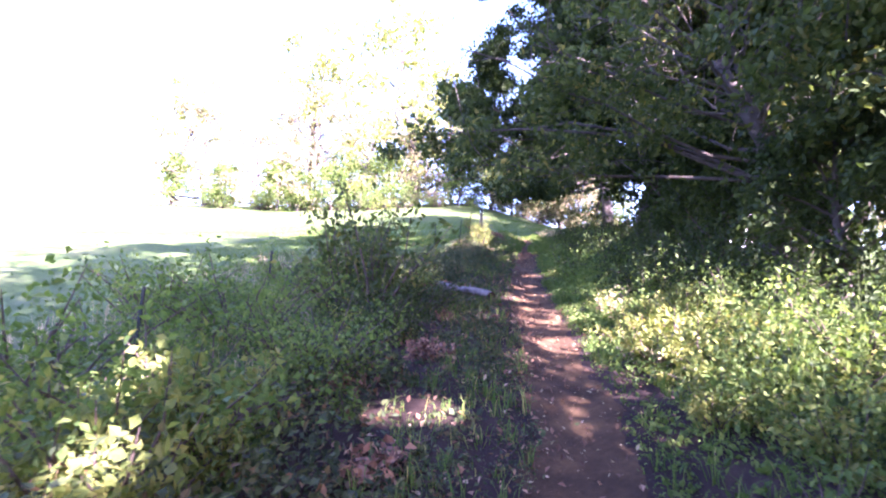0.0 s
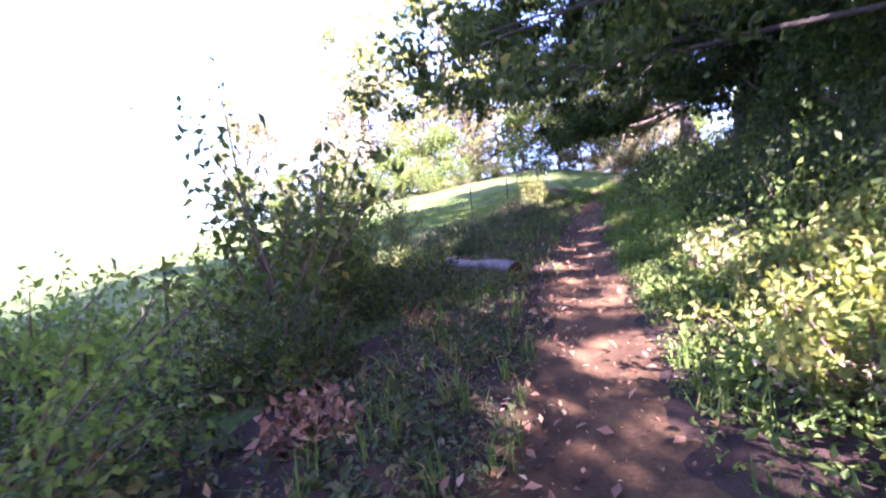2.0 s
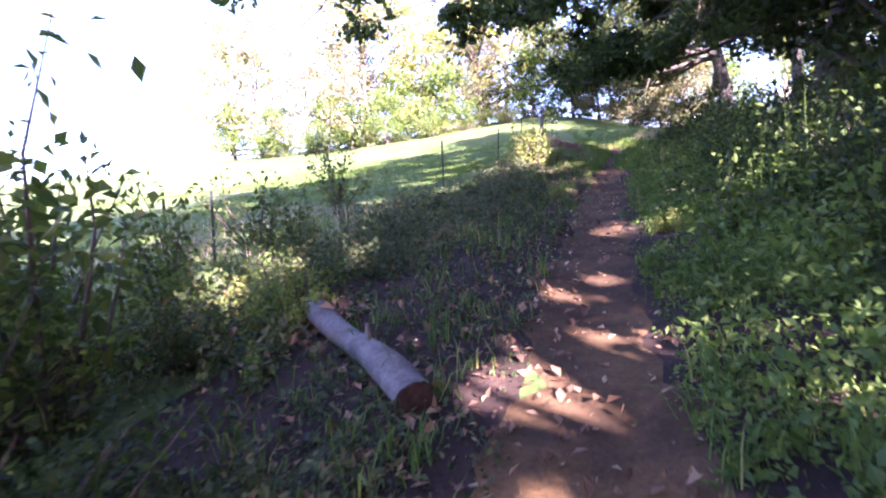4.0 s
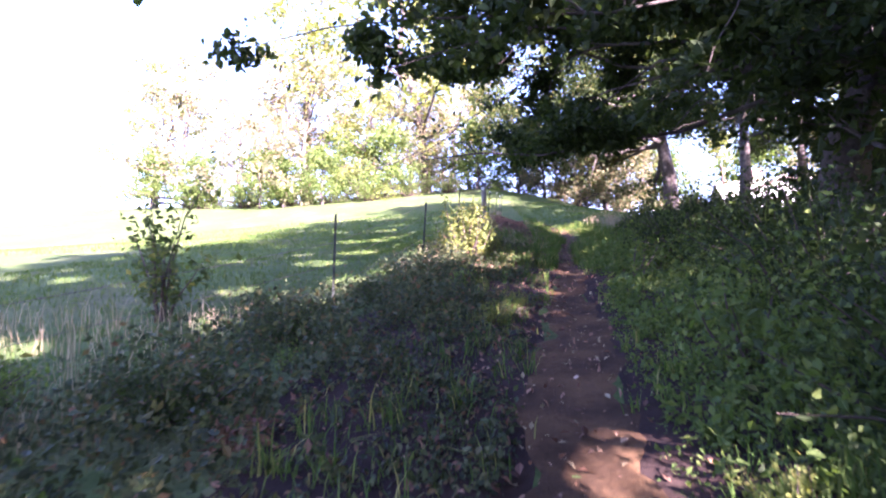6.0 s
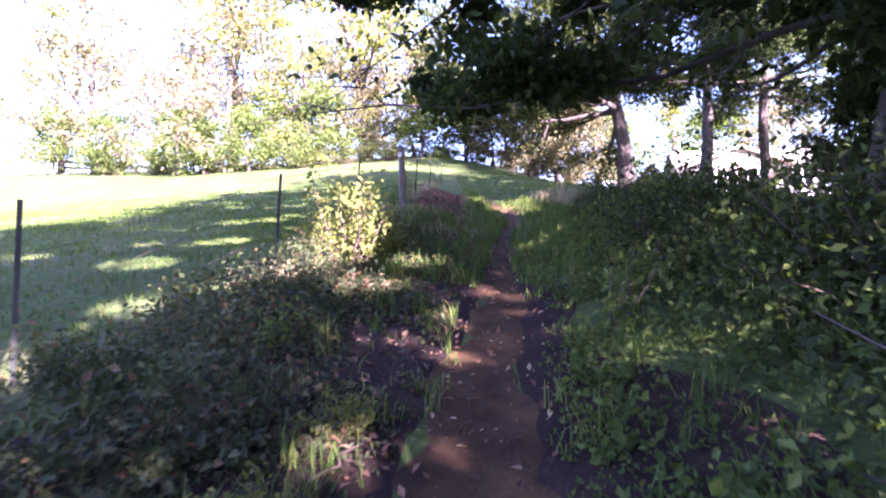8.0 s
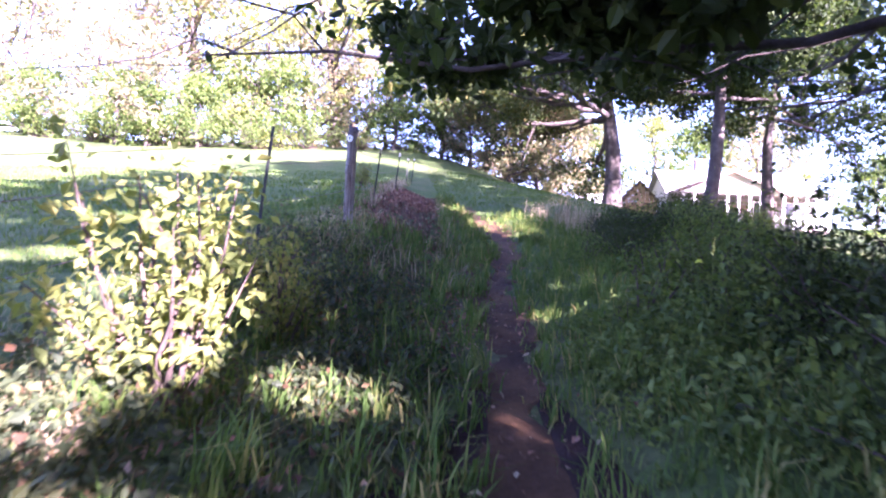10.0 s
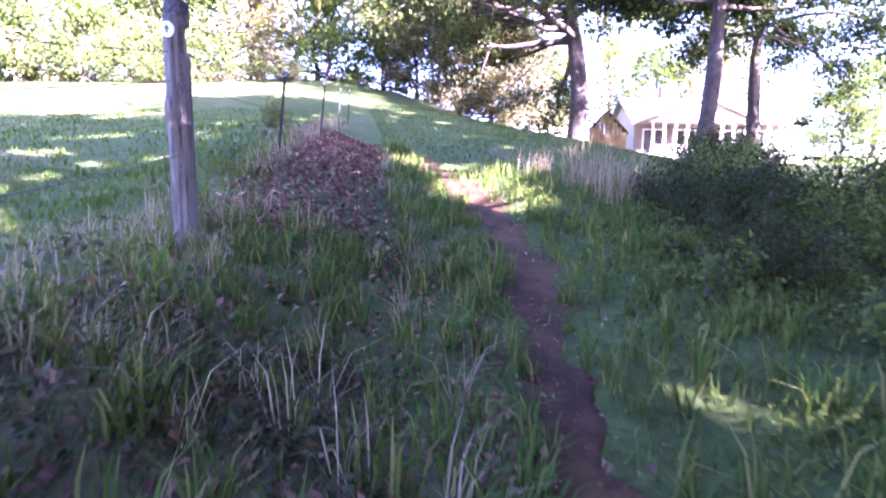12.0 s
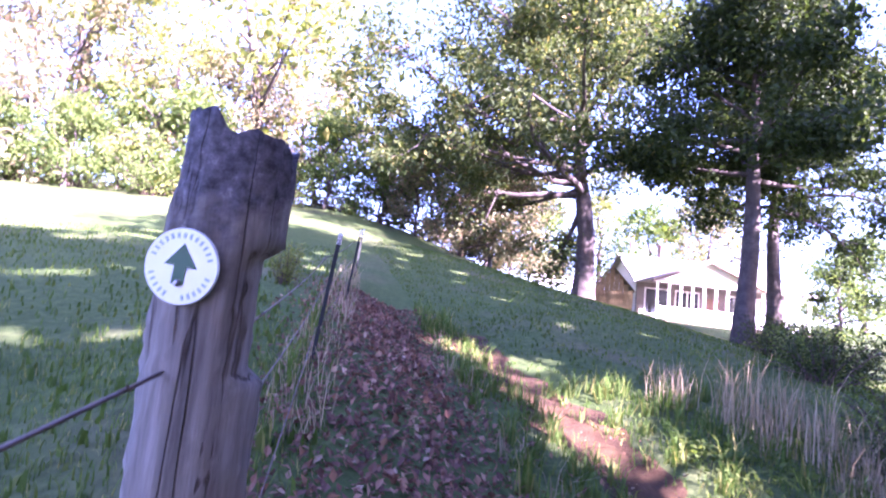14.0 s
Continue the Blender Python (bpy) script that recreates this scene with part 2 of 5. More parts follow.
def full_leaf_arrays(P, size, rng, droop=0.3, wide=0.30, flat=0.5):
    """Fuller leaves for near trees: a long oval, folded at the midrib and curling at the tip."""
    n = len(P)
    d = unit(rng.normal(size=(n, 3)) + np.array([0, 0, -droop]))
    nn = unit(rng.normal(size=(n, 3)) * (1 - flat) + np.array([0, 0, flat]))
    s = unit(np.cross(d, nn))
    nn = np.cross(s, d)
    L = (size * rng.uniform(0.5, 1.4, n))[:, None]
    f = rng.uniform(0.04, 0.16, n)[:, None] * L
    c = rng.uniform(0.0, 0.2, n)[:, None] * L
    a, b, tip = P + d * L * 0.3, P + d * L * 0.72 - nn * c * 0.4, P + d * L - nn * c
    co = np.stack([P, a + s * L * wide + nn * f, b + s * L * wide * 0.8 + nn * f, tip, b - s * L * wide * 0.8 + nn * f, a - s * L * wide + nn * f], 1).reshape(-1, 3)
    i = np.arange(n)[:, None] * 6
    return co, np.concatenate([i + np.array([[0, 1, 2, 3]]), i + np.array([[0, 3, 4, 5]])], 0)


def leaf_mesh(name, P, size, rng, mat, full=False, **kw):
    return mesh_from(name, *(full_leaf_arrays if full else leaf_arrays)(np.asarray(P, float), size, rng, **kw), mat)


def blade_arrays(P, height, width, rng, lean=0.4):
    """Curved grass blades: a root pair, a middle pair and a tip that share faces."""
    n = len(P)
    a = rng.uniform(0, 2 * np.pi, n)
    b = np.stack([np.cos(a), np.sin(a), 0 * a], 1)
    s = np.stack([-np.sin(a), np.cos(a), 0 * a], 1)
    H = (height * rng.uniform(0.5, 1.3, n))[:, None]
    w = (width * rng.uniform(0.7, 1.3, n))[:, None]
    q = rng.uniform(0.1, 1.0, n)[:, None] * lean
    up = np.array([0, 0, 1.0])
    m = P + up * H * 0.6 + b * H * q * 0.35
    tip = P + up * H * (1 - 0.25 * q) + b * H * q
    co = np.stack([P - s * w, P + s * w, m + s * w * 0.75, m - s * w * 0.75, tip + s * w * 0.12, tip - s * w * 0.12], 1).reshape(-1, 3)
    i = np.arange(n)[:, None] * 6
    return co, np.concatenate([i + np.array([[0, 1, 2, 3]]), i + np.array([[3, 2, 4, 5]])], 0)


def tubes(name, lines, mat, seg=7):
    """Tapered limbs along polylines: lines of (points, radii), joined into one mesh."""
    co, fa, base = [], [], 0
    full = seg
    for pts, rad in lines:
        seg = full if max(rad) > 0.035 or full > 8 else min(full, 4 if max(rad) > 0.012 else 3)
        ang = np.linspace(0, 2 * np.pi, seg, endpoint=False)
        pts = np.asarray(pts, float)
        tan = unit(np.gradient(pts, axis=0))
        ref = np.array([1.0, 0, 0]) if abs(tan[0, 0]) < 0.8 else np.array([0, 1.0, 0])
        s = unit(np.cross(tan, ref))
        u = np.cross(s, tan)
        wobble = 1 + 0.08 * np.sin(ang * 3 + len(pts))
        ring = pts[:, None] + np.asarray(rad, float)[:, None, None] * wobble[None, :, None] * (np.cos(ang)[None, :, None] * s[:, None] + np.sin(ang)[None, :, None] * u[:, None])
        n = len(pts)
        co.append(ring.reshape(-1, 3))
        a = np.arange(n - 1)[:, None] * seg + np.arange(seg)[None]
        b = np.arange(n - 1)[:, None] * seg + (np.arange(seg)[None] + 1) % seg
        fa.append(np.stack([a, b, b + seg, a + seg], 2).reshape(-1, 4) + base)
        base += n * seg
    return mesh_from(name, np.concatenate(co), np.concatenate(fa), mat, True)


def curve_line(p, d, length, n, rng, bend=0.25, lift=0.0):
    pts = [np.array(p, float)]
    d = np.array(d, float)
    d /= np.linalg.norm(d)
    for _ in range(n - 1):
        pts.append(pts[-1] + d * length / (n - 1))
        d = d + rng.normal(size=3) * bend / math.sqrt(n) + np.array([0, 0, lift / n])
        d /= np.linalg.norm(d)
    return np.array(pts)


def part(name, me, parent, label=""):
    ob = new(name, me)
    ob.parent = parent
    return tagged(ob, label)


def thing(name, loc, label, category, group="", kind="", rz=0.0):
    ob = new(name)
    ob.location = loc
    ob.rotation_euler = (0, 0, rz)
    return tagged(ob, label, category, group, kind)


def build_tree(name, loc, label, height, trunk_r, clear, reach, leaf, seed, mat, limbs=16, per=60, leaf_size=0.12,
               bias=(0, 0, 0), spread=0.55, lean=(0, 0), low_droop=0.0, group="", subs=5, cat="tree", floor=0.0, y_end=1e9, wig=0.02, open_above=1e9, open_share=0.6, y_start=-1e9, boughs=()):
    """Tapered trunk, limbs and twigs, and a crown of many single leaves in uneven clumps. clear: height of the lowest limb."""
    rng = np.random.default_rng(seed)
    top = thing(name, loc, label, cat, group)
    n = 9
    tr = np.zeros((n, 3))
    tr[:, 2] = np.linspace(-0.3, height * 0.82, n)
    sway = np.cumsum(rng.normal(size=(n, 2)) * wig * height, axis=0)
    tr[:, :2] = sway - sway[1] + np.outer(np.linspace(0, 1, n), lean)
    tr[0, :2] = tr[1, :2] * 0
    rad = trunk_r * np.interp(np.linspace(0, 1, n), [0, 0.08, 0.3, 1], [1.45, 1.05, 0.9, 0.22])
    lines = [(tr, rad)]
    tips = []

    def lift(pts, extra=0.3):
        """Keep boughs above the browse line."""
        if floor:
            g = tz(pts[:, 0] + loc[0], pts[:, 1] + loc[1]) - loc[2] + floor + extra
            soft = np.maximum(pts[:, 2], g + 0.15 * (pts[:, 2] - g))
            pts[1:, 2] = np.where(pts[1:, 2] < g[1:], soft[1:], pts[1:, 2])
        return pts

    for j in range(limbs):
        f = (j + 0.5) / limbs
        z = clear + (height * 0.8 - clear) * f ** 1.1
        k = np.clip((z + 0.3) / (height * 0.82 + 0.3), 0, 1)
        p = np.array([np.interp(k, np.linspace(0, 1, n), tr[:, c]) for c in range(3)])
        a = j * 2.399 + rng.uniform(-0.4, 0.4)
        d = np.array([math.cos(a), math.sin(a), 0.25 + 0.9 * f - low_droop * (1 - f)]) + np.array(bias) * (1 - 0.5 * f)
        length = reach * (1.0 - 0.62 * f ** 1.5) * rng.uniform(0.75, 1.12) * (0.55 + 0.45 * min(1.5, np.linalg.norm(d)))
        ln = lift(curve_line(p, d, length, 7, rng, 0.45, 0.25))
        r0 = np.interp(k, np.linspace(0, 1, n), rad) * (0.2 if floor else 0.5)
        lines.append((ln, np.linspace(r0, 0.012, 7)))
        for q in range(subs + 2):
            g = rng.uniform(0.3, 1.0)
            b = np.array([np.interp(g, np.linspace(0, 1, 7), ln[:, c]) for c in range(3)])
            dd = unit((ln[-1] - ln[0])[None])[0] * 0.7 + rng.normal(size=3) * 0.6
            sub = lift(curve_line(b, dd, length * rng.uniform(0.2, 0.42), 5, rng, 0.5, -0.1))
            lines.append((sub, np.linspace(max(0.014, r0 * 0.25), 0.006, 5)))
            tips += [sub[2], sub[3], sub[4]]
        tips += [ln[4], ln[5], ln[6]] + ([ln[2], ln[3]] if floor else [])
    for bx, by, bz in boughs:
        # a long bough that ends in a hanging spray
        end = np.array([bx, by, bz]) - np.array(loc)
        u = np.linspace(0, 1, 9)[:, None]
        start = np.array([tr[3, 0], tr[3, 1], tr[3, 2]])
        ln = start * (1 - u) + end * u + np.array([0, 0, 0.9]) * np.sin(np.pi * u) + rng.normal(size=(9, 3)) * 0.12 * np.sin(np.pi * u)
        lines.append((ln, np.linspace(0.055, 0.008, 9)))
        for q in range(3):
            b = ln[rng.integers(6, 9)]
            sub = curve_line(b, rng.normal(size=3) + np.array([0, 0, -0.5]), rng.uniform(0.3, 0.7), 5, rng, 0.5, -0.1)
            lines.append((sub, np.linspace(0.010, 0.004, 5)))
            tips += [sub[3]]
        tips += [ln[8]]
    part("trunk", tubes("trunk", lines, M_BARK, 8 if trunk_r > 0.29 else 5), top)
    tips = np.array(tips)
    count = np.maximum(0, per * rng.choice([0.0, 0.5, 1.2, 2.1], len(tips), p=[0.18, 0.22, 0.30, 0.30] if floor else [0.50, 0.08, 0.14, 0.28])).astype(int)
    count[(tips[:, 2] > open_above) & (rng.uniform(0, 1, len(tips)) < open_share)] = 0
    C = np.repeat(tips, count, axis=0)
    w = np.repeat(rng.uniform(0.45, 1.1, len(tips)), count)[:, None] * spread
    P = C + rng.normal(size=C.shape) * w * np.array([1, 1, 0.6])
    if floor:
        over = P[:, 2] + loc[2] - tz(P[:, 0] + loc[0], P[:, 1] + loc[1])
        P = P[((P[:, 0] < 1.0) | (rng.uniform(0, 1, len(P)) < 0.5)) & (over > floor + 0.32 * np.clip(3.2 - loc[0] - P[:, 0], 0, 5) + 0.8 * sm(4.5, 6.5, P[:, 0] + loc[0]) * sm(12, 15, P[:, 1] + loc[1]) + 0.7 * np.sin(P[:, 0] * 2.3 + 1.1 * P[:, 1]) * np.sin(P[:, 1] * 1.7) + rng.uniform(-0.3, 0.4, len(P))) & (P[:, 1] + loc[1] < y_end - np.abs(rng.normal(size=len(P))) * 0.4) & (P[:, 1] + loc[1] > y_start + rng.normal(size=len(P)) * 0.4)]
    part("crown", leaf_mesh("crown", P, leaf_size, rng, mat, full=floor > 0), top)
    return top


def build_shrub(name, loc, label, height, radius, seed, mat, stems=26, per=90, leaf_size=0.06, cat="shrub", group="", droop=0.3, spread=0.1, upright=1.0):
    """Many thin stems from one root, set with leaves along their outer part."""
    rng = np.random.default_rng(seed)
    top = thing(name, loc, label, cat, group)
    lines, P = [], []
    for j in range(stems):
        a = rng.uniform(0, 2 * np.pi)
        rr = radius * math.sqrt(rng.uniform(0.02, 1))
        d = np.array([math.cos(a) * rr, math.sin(a) * rr, height * upright * rng.uniform(0.55, 1.05) * (1 - 0.35 * (rr / radius) ** 2)])
        ln = curve_line(np.array([math.cos(a), math.sin(a), 0]) * rr * 0.25 + np.array([0, 0, -0.05]), d, np.linalg.norm(d), 7, rng, 0.35, -0.35)
        lines.append((ln[::2], np.linspace(0.012 + 0.006 * height, 0.003, 4)))
        g = rng.uniform(0.22, 1.0, per)
        q = np.stack([np.interp(g, np.linspace(0, 1, 7), ln[:, c]) for c in range(3)], 1)
        P.append(q + rng.normal(size=q.shape) * spread * (0.5 + height * 0.5))
    tagged(part("stem", tubes("stem", lines, M_TWIG, 5), top), kind="stuff")
    P = np.concatenate(P)
    P[:, 2] = np.maximum(P[:, 2], 0.0)
    part("foliage", leaf_mesh("foliage", P, leaf_size, rng, mat, droop=droop), top)
    return top


def put(ob, x, y, s=1.0, rz=0.0, sz=None, dz=0.0):
    """A copy of a plant standing on the hillside."""
    m = pose(x, y, h(x, y) + dz, 0, 0, rz) @ Matrix.Diagonal((s, s, sz or s, 1))
    return copy_thing(ob, m)


RNG = np.random.default_rng(11)

# ---- large trees beside the path ----
OAKS = "oaks beyond the path"
build_tree("oak_tree", (18.6, 56.4, h(18.6, 56.4)), "large oak with thick grey trunk at the lawn's edge", 21.5, 0.62, 6.6, 12.4, None, 3, M_OAK, limbs=38, per=100, leaf_size=0.28, bias=(-1.0, -0.1, 0), spread=0.95, low_droop=0.42, wig=0.009, group=OAKS)
build_tree("oak_tree", (18.1, 42.7, h(18.1, 42.7)), "tall slender oak in front of the house", 17.0, 0.33, 6.3, 5.4, None, 5, M_SHADE_DARK, limbs=26, per=105, leaf_size=0.22, low_droop=0.28, bias=(0.1, -0.1, 0), spread=0.62, lean=(0.3, 0), wig=0.006, group=OAKS)
build_tree("oak_tree", (25.0, 48.4, h(25.0, 48.4)), "dark oak with a slightly leaning trunk", 17.0, 0.34, 6.6, 6.0, None, 8, M_SHADE_DARK, limbs=26, per=105, leaf_size=0.22, low_droop=0.28, bias=(0.3, -0.1, 0), spread=0.65, lean=(0.7, 0), wig=0.006, group=OAKS)
OVER = "trees overhanging the path"
build_tree("oak_tree", (9.2, 20.3, h(9.2, 20.3)), "spreading oak whose boughs overhang the path", 13.0, 0.42, 3.4, 8.6, None, 13, M_SHADE_DARK, limbs=48, per=255, leaf_size=0.155, bias=(-0.7, 0.32, -0.12), spread=0.35, open_above=8.0, open_share=0.2, y_start=16.0, boughs=((-1.7, 18.7, 7.45), (1.05, 17.7, 6.5), (4.8, 25.4, 7.0), (6.3, 25.9, 7.0), (3.1, 24.9, 7.0), (7.4, 25.4, 6.9), (5.6, 24.3, 6.9), (6.8, 24.6, 7.3), (4.2, 21.6, 6.5), (5.4, 21.4, 6.4), (6.0, 22.4, 6.8)), low_droop=0.25, group=OVER, subs=7, floor=2.55, y_end=25.8)
build_tree("oak_tree", (8.0, 8.6, h(8.0, 8.6)), "dense green tree leaning over the path", 8.8, 0.30, 2.4, 6.0, None, 17, M_OAK, limbs=30, per=66, leaf_size=0.15, open_above=4.8, open_share=0.88, bias=(-0.5, -0.05, 0), spread=0.36, low_droop=0.2, group=OVER, subs=7, floor=2.35, boughs=((0.1, 12.4, 5.9), (-0.9, 11.6, 5.6)))

# ---- woodland on the house side of the path ----
wood_a = build_tree("woodland_tree", (12.0, 14.5, h(12.0, 14.5)), "dark leafy woodland tree", 9.0, 0.2, 0.8, 3.8, None, 21, M_SHADE_DARK, limbs=20, per=36, leaf_size=0.235, spread=0.5, low_droop=0.1, group="woodland edge")
for x, y, s, r in ((7.4, 6.4, 0.5, 15), (10.8, 22.6, 0.36, 120), (12.6, 23.6, 0.36, 260), (7.6, 10.4, 0.5, 190), (10.4, 4.0, 0.9, 70), (9.6, 16.6, 0.85, 200), (0.5, -18.0, 1.3, 90)):
    put(wood_a, x, y, s, r)
wood_b = build_tree("woodland_tree", (17.0, 9.0, h(17.0, 9.0)), "tall open-crowned woodland tree", 15.0, 0.28, 3.0, 5.0, None, 23, M_OAK, limbs=20, per=24, leaf_size=0.25, subs=4, spread=0.75, group="open woodland")
for x, y, s, r in ((18.0, 20.0, 1.0, 10), (21.5, 13.0, 1.05, 80), (24.0, 17.0, 1.1, 220), (19.0, -14.0, 1.0, 290), (5.0, -14.0, 0.9, 130),
                   (28.5, 24.5, 1.1, 60), (31.5, 31.5, 1.15, 150), (36.0, 37.0, 1.1, 245)):
    put(wood_b, x, y, s, r)

wood_c = build_tree("woodland_tree", (5.1, -8.4, h(5.1, -8.4)), "tall dense woodland tree with a clear trunk", 14.0, 0.26, 5.5, 4.6, None, 25, M_OAK, limbs=22, per=33, leaf_size=0.30, spread=0.65, subs=4, group="open woodland")
for x, y, s, r in ((2.0, -13.0, 0.9, 200), (-3.0, -15.0, 0.9, 100), (9.0, -19.0, 1.0, 300), (8.7, 0.0, 0.86, 40), (10.7, 13.5, 0.9, 150), (6.0, -11.5, 0.8, 15), (11.2, -9.4, 0.71, 310), (8.2, -11.2, 0.75, 95), (19.5, 28.5, 1.0, 70), (16.8, 26.8, 0.95, 200), (23.0, 31.0, 1.1, 120)):
    put(wood_c, x, y, s, r)

wood_d = build_tree("woodland_tree", (12.6, 13.6, h(12.6, 13.6)), "very tall woodland tree with a high broken crown", 25.0, 0.36, 8.5, 6.6, None, 27, M_OAK, limbs=24, per=26, leaf_size=0.36, spread=0.7, subs=5, group="tall woodland")
for x, y, s, r in ((9.6, 0.4, 0.95, 40), (17.2, 16.4, 1.0, 110), (13.4, 5.6, 1.0, 200), (21.0, 18.5, 1.05, 290), (18.5, 8.0, 1.0, 15), (6.2, -10.0, 0.95, 160), (11.5, -5.0, 1.0, 250), (24.5, 24.0, 1.0, 75), (19.5, 24.5, 0.95, 320), (15.0, 20.4, 1.05, 130)):
    put(wood_d, x, y, s, r)

# ---- trees on the skyline ----
FAR = "trees along the top of the field"
far_a = build_tree("field_tree", (-10.8, 65.5, h(-10.8, 65.5)), "sunlit tree at the top of the field", 16.0, 0.26, 0.2, 5.8, None, 31, M_YELLOW, limbs=17, per=20, leaf_size=0.32, subs=3, low_droop=0.35, spread=0.85, group=FAR)
far_b = build_tree("field_tree", (-26.0, 70.0, h(-26.0, 70.0)), "broad sunlit tree turning brown", 13.0, 0.26, 0.15, 7.4, None, 33, M_AUTUMN, limbs=17, per=20, leaf_size=0.33, subs=3, low_droop=0.35, spread=0.95, group=FAR)
far_c = build_tree("field_tree", (6.5, 68.0, h(6.5, 68.0)), "pale green young tree behind the crest", 8.0, 0.18, 0.15, 3.6, None, 35, M_SHRUB, limbs=15, per=20, leaf_size=0.30, subs=3, low_droop=0.35, spread=0.8, group=FAR)
for ob, x, y, s, r in ((far_b, -17, 68, 0.9, 100), (far_a, -4.0, 71, 1.5, 200), (far_b, -35, 74, 1.0, 40), (far_c, -7.5, 64, 0.7, 90), (far_a, -21, 78, 1.35, 300),
                       (far_c, 2.0, 66, 0.7, 20), (far_b, -1.5, 76, 0.8, 250), (far_c, -14, 63, 0.55, 150), (far_c, -21.5, 65, 0.6, 10), (far_a, -43, 80, 1.0, 30), (far_b, -8, 79, 0.9, 60), (far_c, -30, 68, 0.6, 45), (far_b, -22, 73, 0.7, 15), (far_c, -12.5, 67, 0.7, 220), (far_b, -5.5, 67, 0.55, 160), (far_c, -39, 73, 0.7, 100), (far_b, 1.0, 71, 0.6, 10), (far_c, -18.5, 64, 0.5, 70),
                       (far_a, 36, 86, 1.2, 70), (far_c, 27, 84, 1.5, 200), (far_a, 47, 80, 1.1, 130), (far_b, 42, 74, 0.9, 320), (far_c, 55, 68, 1.3, 75), (far_b, 52, 58, 0.7, 35), (far_c, 45, 62, 0.9, 260), (far_c, 36, 76, 1.4, 110)):
    put(ob, x, y, s * (1.42 if x < 4 else 1.0), r)
thicket = build_tree("thicket_tree", (12.0, 63.0, h(12.0, 63.0)), "brown-green thicket tree behind the lawn", 9.0, 0.16, 0.4, 4.8, None, 37, M_AUTUMN, limbs=16, per=28, leaf_size=0.28, subs=4, spread=0.7, group="thicket behind the lawn")
for x, y, s, r in ((9.0, 66.0, 0.85, 60), (15.0, 65.0, 1.0, 150), (6.5, 71.0, 0.7, 230), (11.0, 70.0, 1.1, 20), (16.5, 71.0, 1.25, 80), (20.5, 76.0, 1.2, 310)):
    put(thicket, x, y, s, r)

# ---- shrubs and saplings along the path ----
LEFT, RIGHT = "shrubs on the field side", "shrubs on the woodland side"
sh_a = build_shrub("shrub", (-0.9, 3.4, h(-0.9, 3.4)), "leafy green shrub in the hedge bank", 1.35, 0.95, 41, M_SHRUB, 32, 88, 0.062, group=LEFT)
sh_b = build_shrub("shrub", (-0.2, 5.4, h(-0.2, 5.4)), "dense dark green shrub beside the path", 0.9, 0.95, 42, M_SHADE_DARK, 32, 95, 0.056, group=LEFT)
sapling = build_shrub("sapling", (-0.8, 7.6, h(-0.8, 7.6)), "thin sapling with sparse hanging leaves", 2.3, 0.6, 43, M_OAK, 9, 75, 0.105, cat="sapling", group="saplings along the fence", spread=0.07, upright=1.0)
yel = build_shrub("sapling", (2.15, 20.9, h(2.15, 20.9)), "yellow-green sapling growing against the fence", 1.95, 0.5, 44, M_YELLOW, 16, 95, 0.075, cat="sapling", group="saplings along the fence", spread=0.06)
weed = build_shrub("weed_plant", (3.35, 4.0, h(3.35, 4.0)), "bright yellow-green weed with arching sprays", 0.85, 0.6, 45, M_YELLOW, 16, 80, 0.062, cat="weed", group="bright weeds beside the path", spread=0.045)
sh_r = build_shrub("shrub", (5.2, 3.2, h(5.2, 3.2)), "tangled green shrub at the wood's edge", 1.5, 1.1, 46, M_SHRUB, 34, 92, 0.068, group=RIGHT)
sh_d = build_shrub("shrub", (5.6, 15.0, h(5.6, 15.0)), "shrub at the wood's edge in shade-darkened green", 1.6, 1.2, 47, M_SHADE_DARK, 34, 110, 0.068, group=RIGHT)
